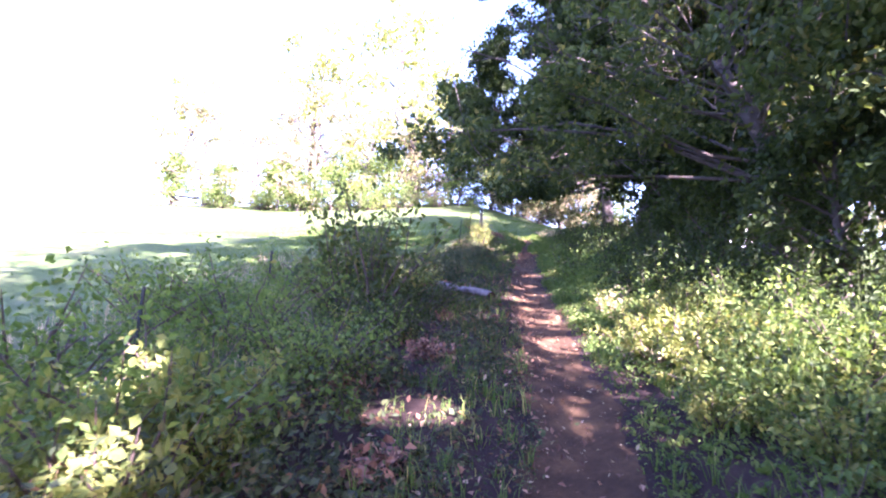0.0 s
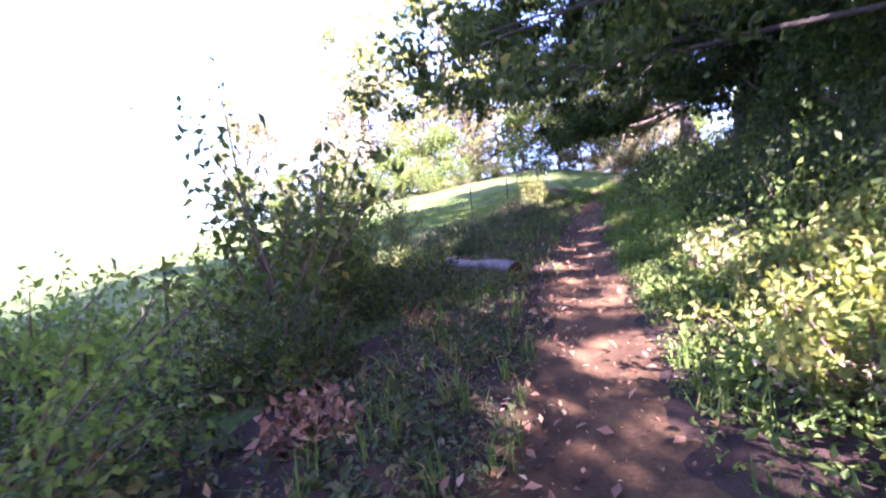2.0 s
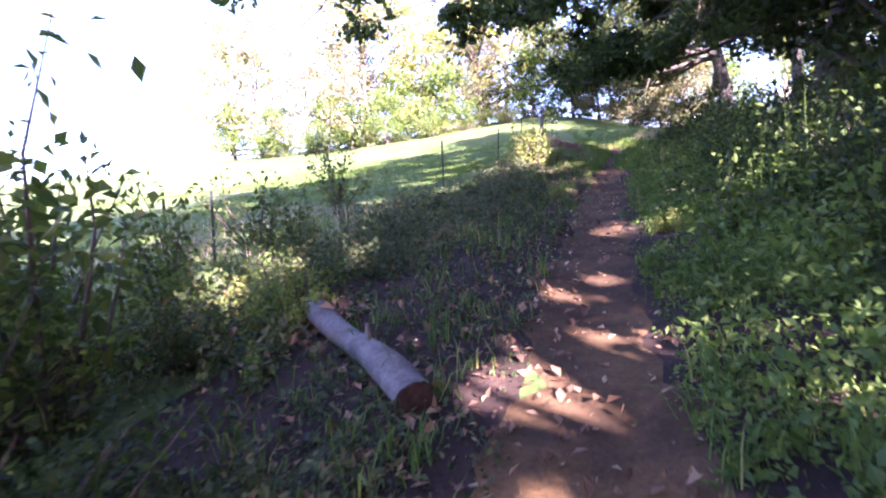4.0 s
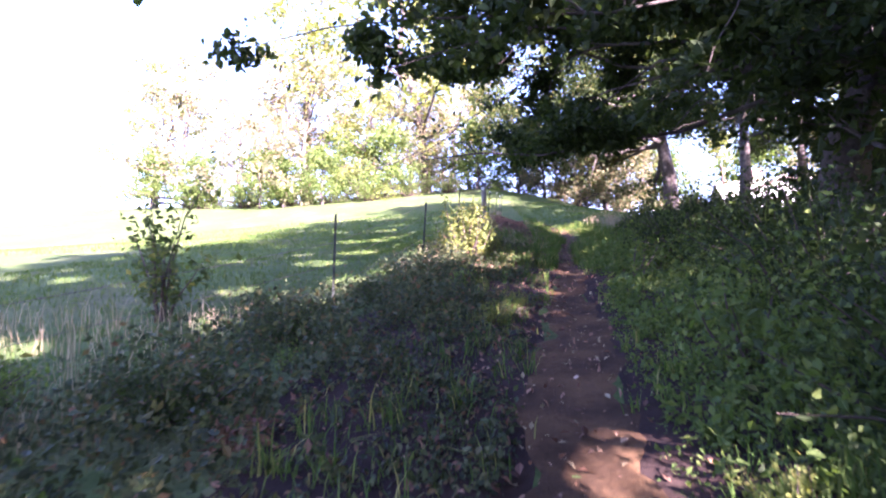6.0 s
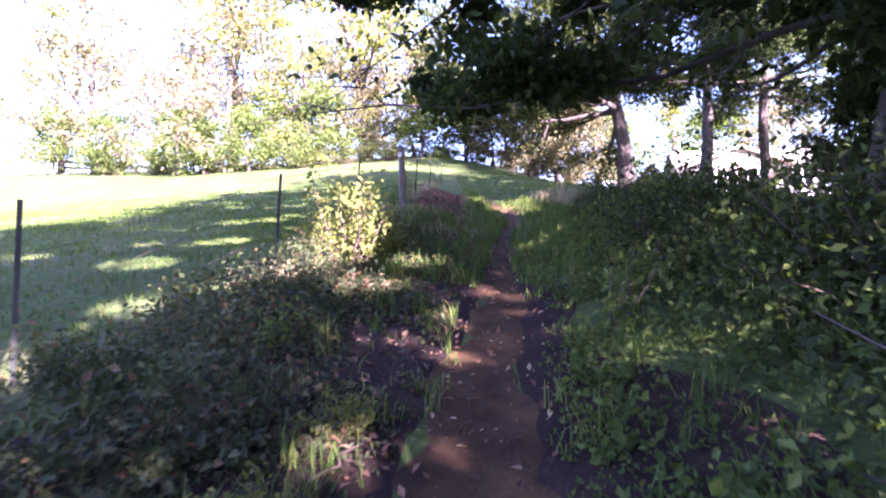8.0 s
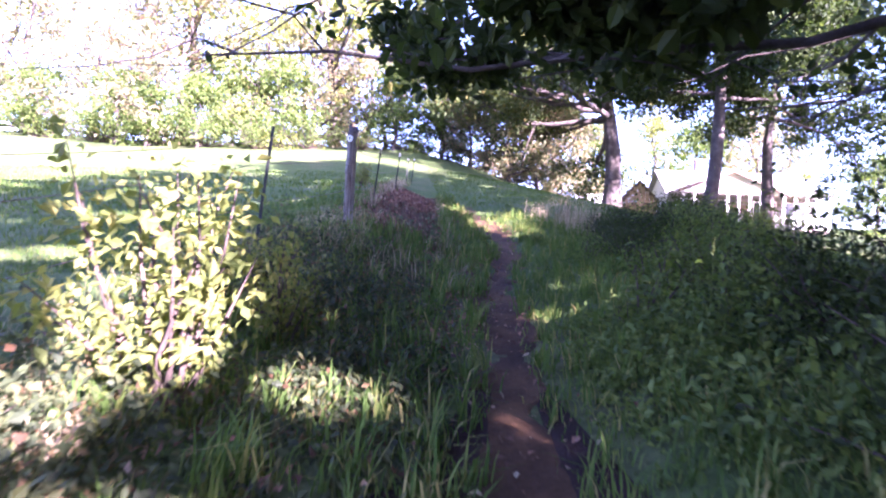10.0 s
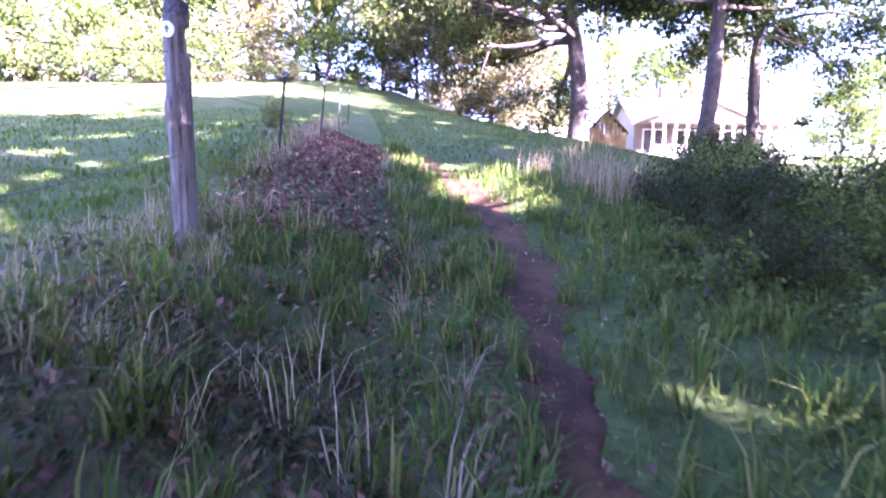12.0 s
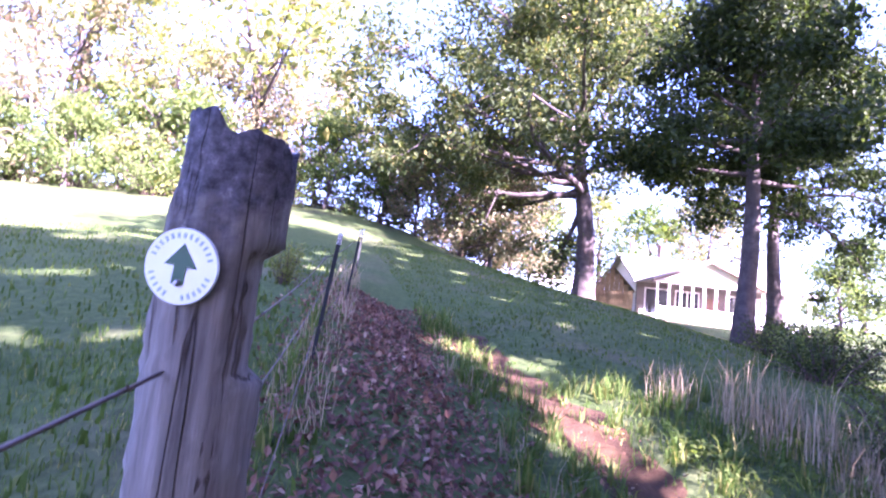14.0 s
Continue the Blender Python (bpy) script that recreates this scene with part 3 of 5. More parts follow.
for ob, x, y, s, r in ((sh_a, -1.9, 1.4, 1.25, 80), (sh_a, -2.4, 5.4, 1.3, 200), (sh_a, -1.5, 8.2, 1.15, 130), (sh_b, 0.2, 7.3, 0.85, 250), (sh_a, -3.6, 2.8, 1.4, 310), (sh_a, -4.2, 6.4, 1.3, 20), (sh_a, -2.9, 9.6, 1.1, 95), 
                       (sapling, -2.2, 9.8, 1.1, 220), (sapling, -0.9, 8.6, 1.2, 20), (sapling, -1.2, 7.0, 1.3, 320), (sapling, -2.1, 17.0, 1.0, 60), (sapling, -1.9, 13.2, 0.8, 130), (sapling, -1.8, 11.0, 0.8, 200), (sapling, -0.6, 6.2, 1.2, 260), (sapling, -1.0, 12.6, 0.62, 10), (sh_b, -0.6, 9.6, 0.7, 160),
                       (sh_a, -1.4, 11.0, 0.72, 20), (sh_b, -0.4, 11.6, 0.62, 280), (sh_b, 0.2, 13.6, 0.6, 90), (sh_a, -1.6, 13.6, 0.6, 190), (sh_b, 0.5, 15.6, 0.55, 330), (sh_b, 1.0, 17.4, 0.5, 60), (sh_b, -0.6, 17.0, 0.5, 140), (sh_b, 1.5, 19.2, 0.42, 210),
                       (yel, 2.55, 21.9, 0.6, 90), (yel, 2.0, 34.8, 0.5, 200), (weed, 0.2, 9.9, 0.75, 40), (weed, -0.2, 10.7, 0.7, 170), (weed, 3.9, 5.4, 0.9, 250), (weed, 3.1, 2.2, 0.7, 20), (weed, 2.5, 15.8, 0.42, 60), (weed, 2.75, 16.6, 0.36, 150), (weed, 3.75, 12.2, 0.4, 240), (weed, -0.15, 10.4, 0.8, 330), (weed, 4.3, 2.4, 1.0, 110), (weed, 4.0, 0.4, 0.9, 70), (weed, 3.3, 5.0, 0.75, 140), (weed, 3.6, 3.1, 1.0, 200), (weed, 4.2, 4.6, 1.15, 330), (weed, 3.7, 1.3, 0.9, 280), (weed, 4.6, 3.6, 1.3, 15), (weed, 4.5, 6.4, 1.0, 95), (weed, 3.5, 6.6, 0.7, 45), (weed, 4.9, 1.4, 1.2, 160), (weed, 4.5, 9.9, 0.8, 190), (weed, 5.6, 19.6, 0.7, 310), (weed, -1.5, 0.75, 1.5, 15), (weed, -2.1, 1.2, 1.5, 165), (weed, -1.3, 1.6, 1.3, 215), (weed, -1.75, 2.2, 1.5, 75), (weed, -0.9, 5.2, 0.9, 145), (sh_b, -1.3, 4.4, 0.9, 100),
                       (sh_r, 4.6, 0.2, 0.6, 60), (sh_r, 5.6, 5.6, 1.0, 150), (sh_r, 6.6, 1.2, 0.7, 230), (sh_r, 4.1, -1.6, 0.6, 300), (sh_d, 4.8, 7.6, 0.85, 20), (sh_d, 5.2, 10.2, 0.95, 100), (sh_d, 6.6, 9.0, 1.2, 200), (sh_d, 5.1, 12.6, 0.85, 280), (sh_d, 6.8, 12.8, 1.2, 45), (sh_d, 6.6, 17.2, 1.05, 135),
                       (sh_d, 6.2, 19.4, 0.9, 215), (sh_d, 8.0, 19.0, 1.25, 305), (sh_d, 7.3, 22.0, 0.9, 75), (weed, 1.35, 23.0, 0.42, 75), (sh_b, 1.95, 23.2, 0.42, 15), (sh_b, 2.25, 22.5, 0.36, 130), (sh_b, 1.7, 22.3, 0.45, 250), (sh_d, 7.6, 27.8, 0.6, 20), (sh_d, 8.3, 28.6, 0.75, 110), (sh_d, 7.1, 26.4, 0.5, 200), (sh_d, 9.0, 27.9, 0.8, 290), (sh_d, 8.0, 29.4, 0.5, 60), (sh_r, 7.4, 24.6, 0.62, 165), (sh_r, 8.6, 26.6, 0.72, 255), (sh_r, 9.0, 29.2, 0.68, 345), (sh_r, 10.0, 31.0, 0.66, 35), (sh_r, 10.4, 27.8, 0.9, 125), (sh_d, 11.6, 33.6, 0.8, 15), (sh_r, 13.5, 35.5, 0.9, 95), (sh_d, 15.0, 38.0, 0.85, 185), (sh_r, 17.5, 39.5, 0.9, 275), (sh_d, 20.0, 43.0, 0.95, 5), (sh_r, 23.0, 45.0, 0.95, 85), (sh_r, -9.0, 63.0, 2.2, 10), (sh_r, -13.5, 64.0, 2.0, 80), (sh_r, -18.0, 66.0, 2.4, 150), (sh_r, -24.0, 67.0, 2.4, 220), (sh_r, -5.0, 64.0, 2.0, 290), (sh_r, -30.0, 69.0, 2.6, 30), (sh_r, -1.0, 65.0, 1.8, 120)):
    put(ob, x, y, s, r)


tall = build_shrub("tall_weed", (4.3, 7.0, h(4.3, 7.0)), "upright leafy weed beside the path", 1.05, 0.22, 48, M_SHRUB, 5, 46, 0.075, cat="weed", group="tall weeds", spread=0.05)
weed_rng = np.random.default_rng(49)
for k in range(44):
    y = weed_rng.uniform(-1, 28)
    side = 1 if k % 3 else -1
    d = weed_rng.uniform(1.0, 2.6) if side > 0 else -weed_rng.uniform(1.5, 2.8)
    if side < 0 and y > 18:
        continue
    put(tall, float(xc(y)) + d, y, weed_rng.uniform(0.5, 1.15) * (1 if side > 0 else 0.7), weed_rng.uniform(0, 360))

# ---- undergrowth, grass and fallen leaves ----
def stuff(name, me, label, category):
    return tagged(new(name, me), label, category, kind="stuff")


def on_ground(x, y):
    return np.stack([x, y, tz(x, y)], 1)


def herbs(n, d0, d1, y0, y1, hf, per, size, mat, name, label, seed, droop=0.1, keep=None):
    """Low leafy plants on a strip beside the path: each a stem with leaves, joined."""
    rng = np.random.default_rng(seed)
    y = rng.uniform(y0, y1, n)
    d = rng.uniform(d0, d1, n)
    x = xc(y) + d
    clump = 0.5 + 0.5 * np.sin(x * 2.1 + 1.7 * np.sin(y * 1.3)) * np.sin(y * 1.7 + x)
    ok = rng.uniform(0, 1, n) < 0.12 + 1.0 * clump ** 1.3
    if keep is not None:
        ok &= keep(x, y)
    x, y, d, clump = x[ok], y[ok], d[ok], clump[ok]
    n = len(x)
    H = hf(np.abs(d), y) * (0.25 + 1.15 * clump) * rng.uniform(0.5, 1.4, n)
    B = on_ground(x, y)
    lean = rng.normal(size=(n, 3)) * 0.22
    lean[:, 2] = 1
    g = rng.uniform(0.12, 1.0, (n, per))
    P = B[:, None] + (lean * H[:, None])[:, None] * g[:, :, None] + rng.normal(size=(n, per, 3)) * (0.03 + 0.10 * H)[:, None, None]
    co, fa = leaf_arrays(P.reshape(-1, 3), size, rng, droop=droop)
    sco, sfa = blade_arrays(B, 1.0, 0.004, rng, 0.3)
    sco = B.repeat(6, 0) + (sco - B.repeat(6, 0)) * H.repeat(6)[:, None]
    return stuff(name, mesh_from(name, np.concatenate([co, sco]), np.concatenate([fa, sfa + len(co)]), mat), label, "undergrowth")


fx = lambda y: np.interp(y, [-6, 14, 18, 21, 24, 27, 31, 35, 46], [-2.6, -2.2, 0.3, 1.2, 1.8, 2.5, 2.7, 3.1, 3.6])
herbs(5200, 0.55, 2.6, -4, 23, lambda d, y: 0.10 + 0.75 * sm(0.6, 2.3, d), 12, 0.066, M_SHRUB, "undergrowth", "green leafy weeds along the woodland side of the path", 51)
herbs(4000, 1.6, 5.5, -4, 24, lambda d, y: 0.6 + 0.6 * sm(1.5, 4.0, d), 13, 0.078, M_SHADE_DARK, "undergrowth", "tall weeds below the trees in shade-darkened green", 52)
herbs(6000, 0.42, 1.6, -4, 23, lambda d, y: 0.05 + 0.16 * sm(0.4, 1.4, d), 9, 0.036, M_SHRUB, "undergrowth", "low creeping weeds at the path's edge", 58)
herbs(5200, -1.6, -0.42, -4, 22, lambda d, y: 0.03 + 0.09 * sm(0.4, 1.4, d), 9, 0.036, M_BRAMBLE, "undergrowth", "low dark weeds at the path's edge", 59)
herbs(3400, -2.3, -0.45, 12.5, 23.5, lambda d, y: 0.09 + 0.12 * sm(0.5, 1.6, d), 9, 0.05, M_BRAMBLE, "undergrowth", "low dark leafy weeds over the leaf mould", 60)
herbs(3000, 0.7, 4.6, 22, 30.5, lambda d, y: 0.10 + 0.62 * sm(1.4, 3.8, d), 12, 0.056, M_SHRUB, "undergrowth", "green weeds beside the upper path", 53)
herbs(3600, -3.9, -0.8, -4, 11.5, lambda d, y: 0.04 + 0.50 * sm(1.5, 3.0, d), 12, 0.07, M_BRAMBLE, "brambles", "dark low brambles on the bank", 54)
herbs(3300, -4.2, -0.7, 11, 21.0, lambda d, y: 0.07 + 0.30 * sm(0.9, 2.4, d), 12, 0.060, M_BRAMBLE, "brambles", "dark low brambles between path and fence", 55, keep=lambda x, y: x > fx(y) - 0.1)
herbs(2600, -6.0, -2.4, -4, 12, lambda d, y: 0.35 + 0.35 * sm(2.4, 4.5, d), 12, 0.05, M_SHRUB, "undergrowth", "pale green weeds along the fence", 56)
herbs(900, -3.0, -0.8, 22.0, 25.4, lambda d, y: 0.10 + 0.32 * sm(1.4, 2.6, d), 12, 0.045, M_BRAMBLE, "brambles", "bramble patch on the bank near the post", 57)


def grass(n, xs, ys, height, width, mat, name, label, seed, keep=None, lean=0.5, hf=None):
    rng = np.random.default_rng(seed)
    x, y = rng.uniform(*xs, n), rng.uniform(*ys, n)
    patch = 0.5 + 0.5 * np.sin(x * 1.3 + 2 * np.sin(y * 0.8)) * np.sin(y * 1.1)
    ok = rng.uniform(0, 1, n) < 0.45 + 0.6 * patch
    ok &= np.abs(x - xc(y)) > np.interp(y, [-6, 10, 22, 30, 34], [0.56, 0.48, 0.26, 0.24, 0.12]) + rng.normal(size=n) * 0.10
    if keep is not None:
        ok &= keep(x, y)
    x, y = x[ok], y[ok]
    P = on_ground(x, y)
    hh = np.full(len(x), height) if hf is None else hf(x, y)
    co, fa = blade_arrays(P, hh, width, rng, lean)
    return stuff(name, mesh_from(name, co, fa, mat), label, "grass")


def tufts(n, xs, ys, per, height, width, mat, name, label, seed, keep):
    """Grass growing in clumps of arching blades."""
    rng = np.random.default_rng(seed)
    x, y = rng.uniform(*xs, n), rng.uniform(*ys, n)
    ok = keep(x, y) & (np.abs(x - xc(y)) > np.interp(y, [-6, 10, 22, 30, 34], [0.48, 0.42, 0.17, 0.17, 0.1]))
    x, y = x[ok], y[ok]
    size = rng.uniform(0.5, 1.4, len(x))
    x, y, size = x.repeat(per), y.repeat(per), size.repeat(per)
    P = on_ground(x + rng.normal(size=len(x)) * 0.035, y + rng.normal(size=len(x)) * 0.035)
    co, fa = blade_arrays(P, height * size, width, rng, 1.1)
    return stuff(name, mesh_from(name, co, fa, mat), label, "grass")


grass(16000, (1.8, 5.6), (20, 35), 0.11, 0.0055, M_GRASS, "grass", "tufted green grass on the bank beside the path", 61, lean=1.2, keep=lambda x, y: (x > fx(y) - 0.3) & (x < xc(y) + 0.2) & (np.exp(-((x - 3.35 - 0.05 * (y - 30)) / 0.8) ** 2) * (y > 27.3) < 0.4))
grass(18000, (3.5, 9.5), (20, 31), 0.11, 0.0055, M_GRASS, "grass", "green grass along the upper path", 62, lean=1.2, keep=lambda x, y: (x > xc(y)) & (x < xc(y) + 3.2))
grass(30000, (-9, 3.2), (13, 32), 0.085, 0.006, M_LAWN, "grass", "short pasture grass beyond the fence", 63, keep=lambda x, y: x < fx(y) + 0.2)
grass(22000, (-22, 5), (28, 46), 0.10, 0.017, M_LAWN, "grass", "short pasture grass on the slope", 64, keep=lambda x, y: x < fx(y) + 0.2)
grass(22000, (4.2, 17), (30.5, 54), 0.07, 0.015, M_LAWN, "lawn_grass", "mown green lawn beyond the bend of the path", 65, keep=lambda x, y: x > 4.6)
grass(9000, (-3.5, 3.0), (-4, 20), 0.16, 0.005, M_GRASS, "grass", "rough grass at the path's edge", 66, lean=1.2, keep=lambda x, y: (x > xc(y) - 1.9) & (x < xc(y)))
grass(4200, (0.6, 3.2), (20, 28), 0.30, 0.0024, M_STRAW, "dry_grass", "long pale dry grass along the fence", 67, keep=lambda x, y: np.abs(x - fx(y) + 0.1) < 0.55, lean=1.3)
grass(2200, (2.2, 4.4), (29, 40), 0.34, 0.004, M_STRAW, "dry_grass", "pale dry grass along the upper fence", 68, keep=lambda x, y: np.abs(x - fx(y) + 0.05) < 0.25, lean=0.8)
grass(5000, (-6, -0.5), (3, 17), 0.4, 0.004, M_STRAW, "dry_grass", "pale dry grass in the rough field edge", 69, keep=lambda x, y: x < xc(y) - 3.2, lean=0.8)


bank = lambda x, y: (x > fx(y) - 0.2) & (x < xc(y))
bed = lambda x, y: np.exp(-((x - 3.35 - 0.05 * (y - 30)) / 0.8) ** 2) * (y > 27.3) > 0.35
tufts(1500, (1.6, 5.6), (20, 36), 13, 0.24, 0.0078, M_GRASS, "grass_tufts", "arching clumps of green grass on the bank", 81, lambda x, y: bank(x, y) & ~bed(x, y))
tufts(1100, (3.9, 9.5), (20, 32), 13, 0.24, 0.0075, M_GRASS, "grass_tufts", "arching clumps of green grass by the upper path", 82, lambda x, y: (x > xc(y)) & (x < xc(y) + 3))
tufts(900, (-1.5, 3.5), (-3, 20), 12, 0.22, 0.005, M_GRASS, "grass_tufts", "clumps of grass at the path's edge", 83, lambda x, y: (x > xc(y) - 1.7) & (x < xc(y)))
tufts(900, (1.5, 6.5), (-3, 20), 12, 0.22, 0.005, M_GRASS, "grass_tufts", "clumps of grass along the woodland side", 84, lambda x, y: (x > xc(y)) & (x < xc(y) + 1.5))
tufts(110, (1.8, 4.4), (24, 34), 12, 0.30, 0.004, M_STRAW, "dry_grass_tufts", "pale dry grass clumps on the bank", 85, lambda x, y: bank(x, y) & ~bed(x, y))
grass(26000, (-2.0, 2.8), (23.5, 32), 0.055, 0.0035, M_GRASS, "grass", "close-grazed turf beyond the post", 70, keep=lambda x, y: x < fx(y) + 0.2, lean=1.3)
tufts(1100, (-9, 2.4), (15, 34), 10, 0.09, 0.0045, M_GRASS, "grass_tufts", "grazed grass clumps in the pasture", 86, lambda x, y: x < fx(y))


def litter(n, xs, ys, size, name, label, seed, keep, mat=None):
    rng = np.random.default_rng(seed)
    x, y = rng.uniform(*xs, n), rng.uniform(*ys, n)
    ok = keep(x, y, rng.uniform(0, 1, n))
    x, y = x[ok], y[ok]
    P = on_ground(x, y) + np.array([0, 0, 0.02])
    P[:, 2] += rng.uniform(0, 0.03, len(x))
    return stuff(name, leaf_mesh(name, P, size, rng, mat or M_LITTER, droop=0.0, flat=0.8, wide=0.3), label, "leaves")


litter(20000, (2.0, 5.2), (27.0, 36), 0.062, "fallen_leaves", "deep bed of purple-brown fallen leaves on the bank", 71,
       lambda x, y, u: (u < np.exp(-((x - 3.35 - 0.05 * (y - 30)) / 0.75) ** 2) * 1.3) & (x < xc(y) - 0.35))
litter(20000, (-2, 6), (-4, 27), 0.06, "fallen_leaves", "scattered brown leaves on the path and its edges", 72, lambda x, y, u: u < np.exp(-((x - xc(y) + 0.9) / 1.0) ** 2))
litter(2600, (0, 6.5), (-3, 31), 0.045, "fallen_leaves", "pale dry leaves scattered on the path", 73, lambda x, y, u: np.abs(x - xc(y)) < 0.55, M_STRAW)
litter(9000, (0, 6.5), (-3, 31), 0.024, "fallen_leaves", "crumbled leaf scraps trodden into the path", 77, lambda x, y, u: np.abs(x - xc(y)) < 0.2 + 0.5 * u)
litter(5000, (1.8, 5.0), (22, 28), 0.06, "fallen_leaves", "brown leaf litter between the grass clumps", 76, lambda x, y, u: (u < 0.7) & (x > fx(y)) & (x < xc(y) - 0.3))
litter(500, (0.6, 2.6), (6, 11), 0.07, "fallen_leaves", "brown leaf litter round the fallen log", 74, lambda x, y, u: u < 0.9)

tuft_rng = np.random.default_rng(75)


def build_tuft(loc, height, n, label, group):
    top = thing("dry_grass_tuft", loc, label, "grass", group)
    P = tuft_rng.normal(size=(n, 3)) * np.array([0.2, 0.2, 0.0])
    co, fa = blade_arrays(P, height, 0.005, tuft_rng, 0.55)
    part("clump", mesh_from("clump", co, fa, M_STRAW), top)
    return top


tuft = build_tuft((7.2, 30.3, h(7.2, 30.3)), 0.72, 75, "tall clump of pale dry grass by the path", "dry grass clumps")
for x, y, s, r in ((7.7, 29.9, 0.9, 40), (7.5, 31.0, 1.05, 120), (8.1, 30.8, 1.0, 200), (6.9, 31.4, 0.75, 280), (7.2, 29.3, 0.8, 330)):
    put(tuft, x, y, s, r)


# ---- dead weeds and fallen sticks ----
dead = build_shrub("dead_weed", (0.53, 4.12, h(0.53, 4.12)), "withered clump of curled brown leaves", 0.30, 0.34, 101, M_LITTER, 12, 26, 0.085, cat="weed", group="withered weeds", spread=0.05)
pale = build_shrub("dead_weed", (3.45, 6.4, h(3.45, 6.4)), "pale withered weed stalks beside the path", 0.62, 0.38, 102, M_STRAW, 14, 22, 0.06, cat="weed", group="withered weeds", spread=0.05)
for ob, x, y, s, r in ((dead, 0.35, 4.6, 0.8, 40), (dead, 0.1, 1.2, 1.0, 120), (dead, -0.5, 3.0, 1.1, 210), (dead, 0.7, 6.6, 0.7, 300), (dead, 0.4, 9.9, 1.1, 80), (dead, 0.9, 13.0, 0.8, 150), (dead, 2.0, 16.8, 0.7, 15), (dead, 2.5, 19.6, 0.9, 260),
                       (pale, 3.2, 3.9, 0.8, 60), (pale, 3.9, 7.3, 0.9, 170), (pale, -1.7, 1.0, 0.9, 290), (pale, 1.5, 20.3, 0.7, 10), (pale, 4.9, 12.4, 0.8, 220), (pale, 1.9, 20.2, 0.6, 100)):
    put(ob, x, y, s, r)


def build_stick(a, b, radius, seed, label):
    """A thin fallen branch with a few side twigs, lying on the ground."""
    rng = np.random.default_rng(seed)
    u = np.linspace(0, 1, 10)
    xy = np.outer(1 - u, a) + np.outer(u, b) + rng.normal(size=(10, 2)) * 0.02
    pts = np.column_stack([xy, tz(xy[:, 0], xy[:, 1]) + radius + 0.05 * np.sin(np.pi * u)])
    base = pts[0].copy()
    lines = [(pts - base, np.linspace(radius, radius * 0.35, 10))]
    for k in (3, 5, 7):
        d = (pts[k + 1] - pts[k]) + rng.normal(size=3) * 0.08 + np.array([0, 0, 0.04])
        lines.append((curve_line(pts[k] - base, d, rng.uniform(0.15, 0.4), 5, rng, 0.3), np.linspace(radius * 0.5, 0.002, 5)))
    top = thing("stick", base, label, "stick", "fallen sticks")
    part("branch", tubes("branch", lines, M_TWIG, 6), top)


build_stick((2.58, 24.23), (2.53, 22.95), 0.013, 111, "long bare stick lying across the bank")
build_stick((0.79, 5.26), (0.67, 3.73), 0.016, 112, "crooked fallen branch on the leaf mould")
stick_rng = np.random.default_rng(113)
for k in range(16):
    y = stick_rng.uniform(-0.5, 25)
    x = float(xc(y)) - stick_rng.uniform(0.55, 1.9)
    w = stick_rng.uniform(0, 2 * math.pi)
    n = stick_rng.uniform(0.3, 0.9)
    build_stick((x, y), (x + n * math.cos(w), y + n * math.sin(w)), stick_rng.uniform(0.006, 0.012), 120 + k, "thin dry stick on the ground beside the path")

# ---- fence, waymark post, log ----
M_STEEL = plain_mat("painted_steel", (0.012, 0.015, 0.012), 0.85, 0.0, 0.25, 30)
M_RUST = plain_mat("rusty_wire", (0.10, 0.075, 0.06), 0.6, 0.7, 0.3, 60)
M_WHITE = plain_mat("white_paint", (0.78, 0.77, 0.74), 0.5, 0, 0.06, 8)
M_DISC = plain_mat("waymark_plastic", (0.74, 0.80, 0.76), 0.35, 0, 0.04, 20)
M_GREEN = plain_mat("waymark_green", (0.012, 0.085, 0.045), 0.4, 0, 0.1, 30)
M_GREY = plain_mat("waymark_lettering", (0.30, 0.42, 0.36), 0.5, 0, 0.1, 30)
M_NAIL = plain_mat("nail_steel", (0.45, 0.44, 0.42), 0.35, 0.9, 0.1, 40)


POST_BASE, POST_TOP = Vector((2.485, 26.62, 4.65)), Vector((2.505, 26.45, 6.375))


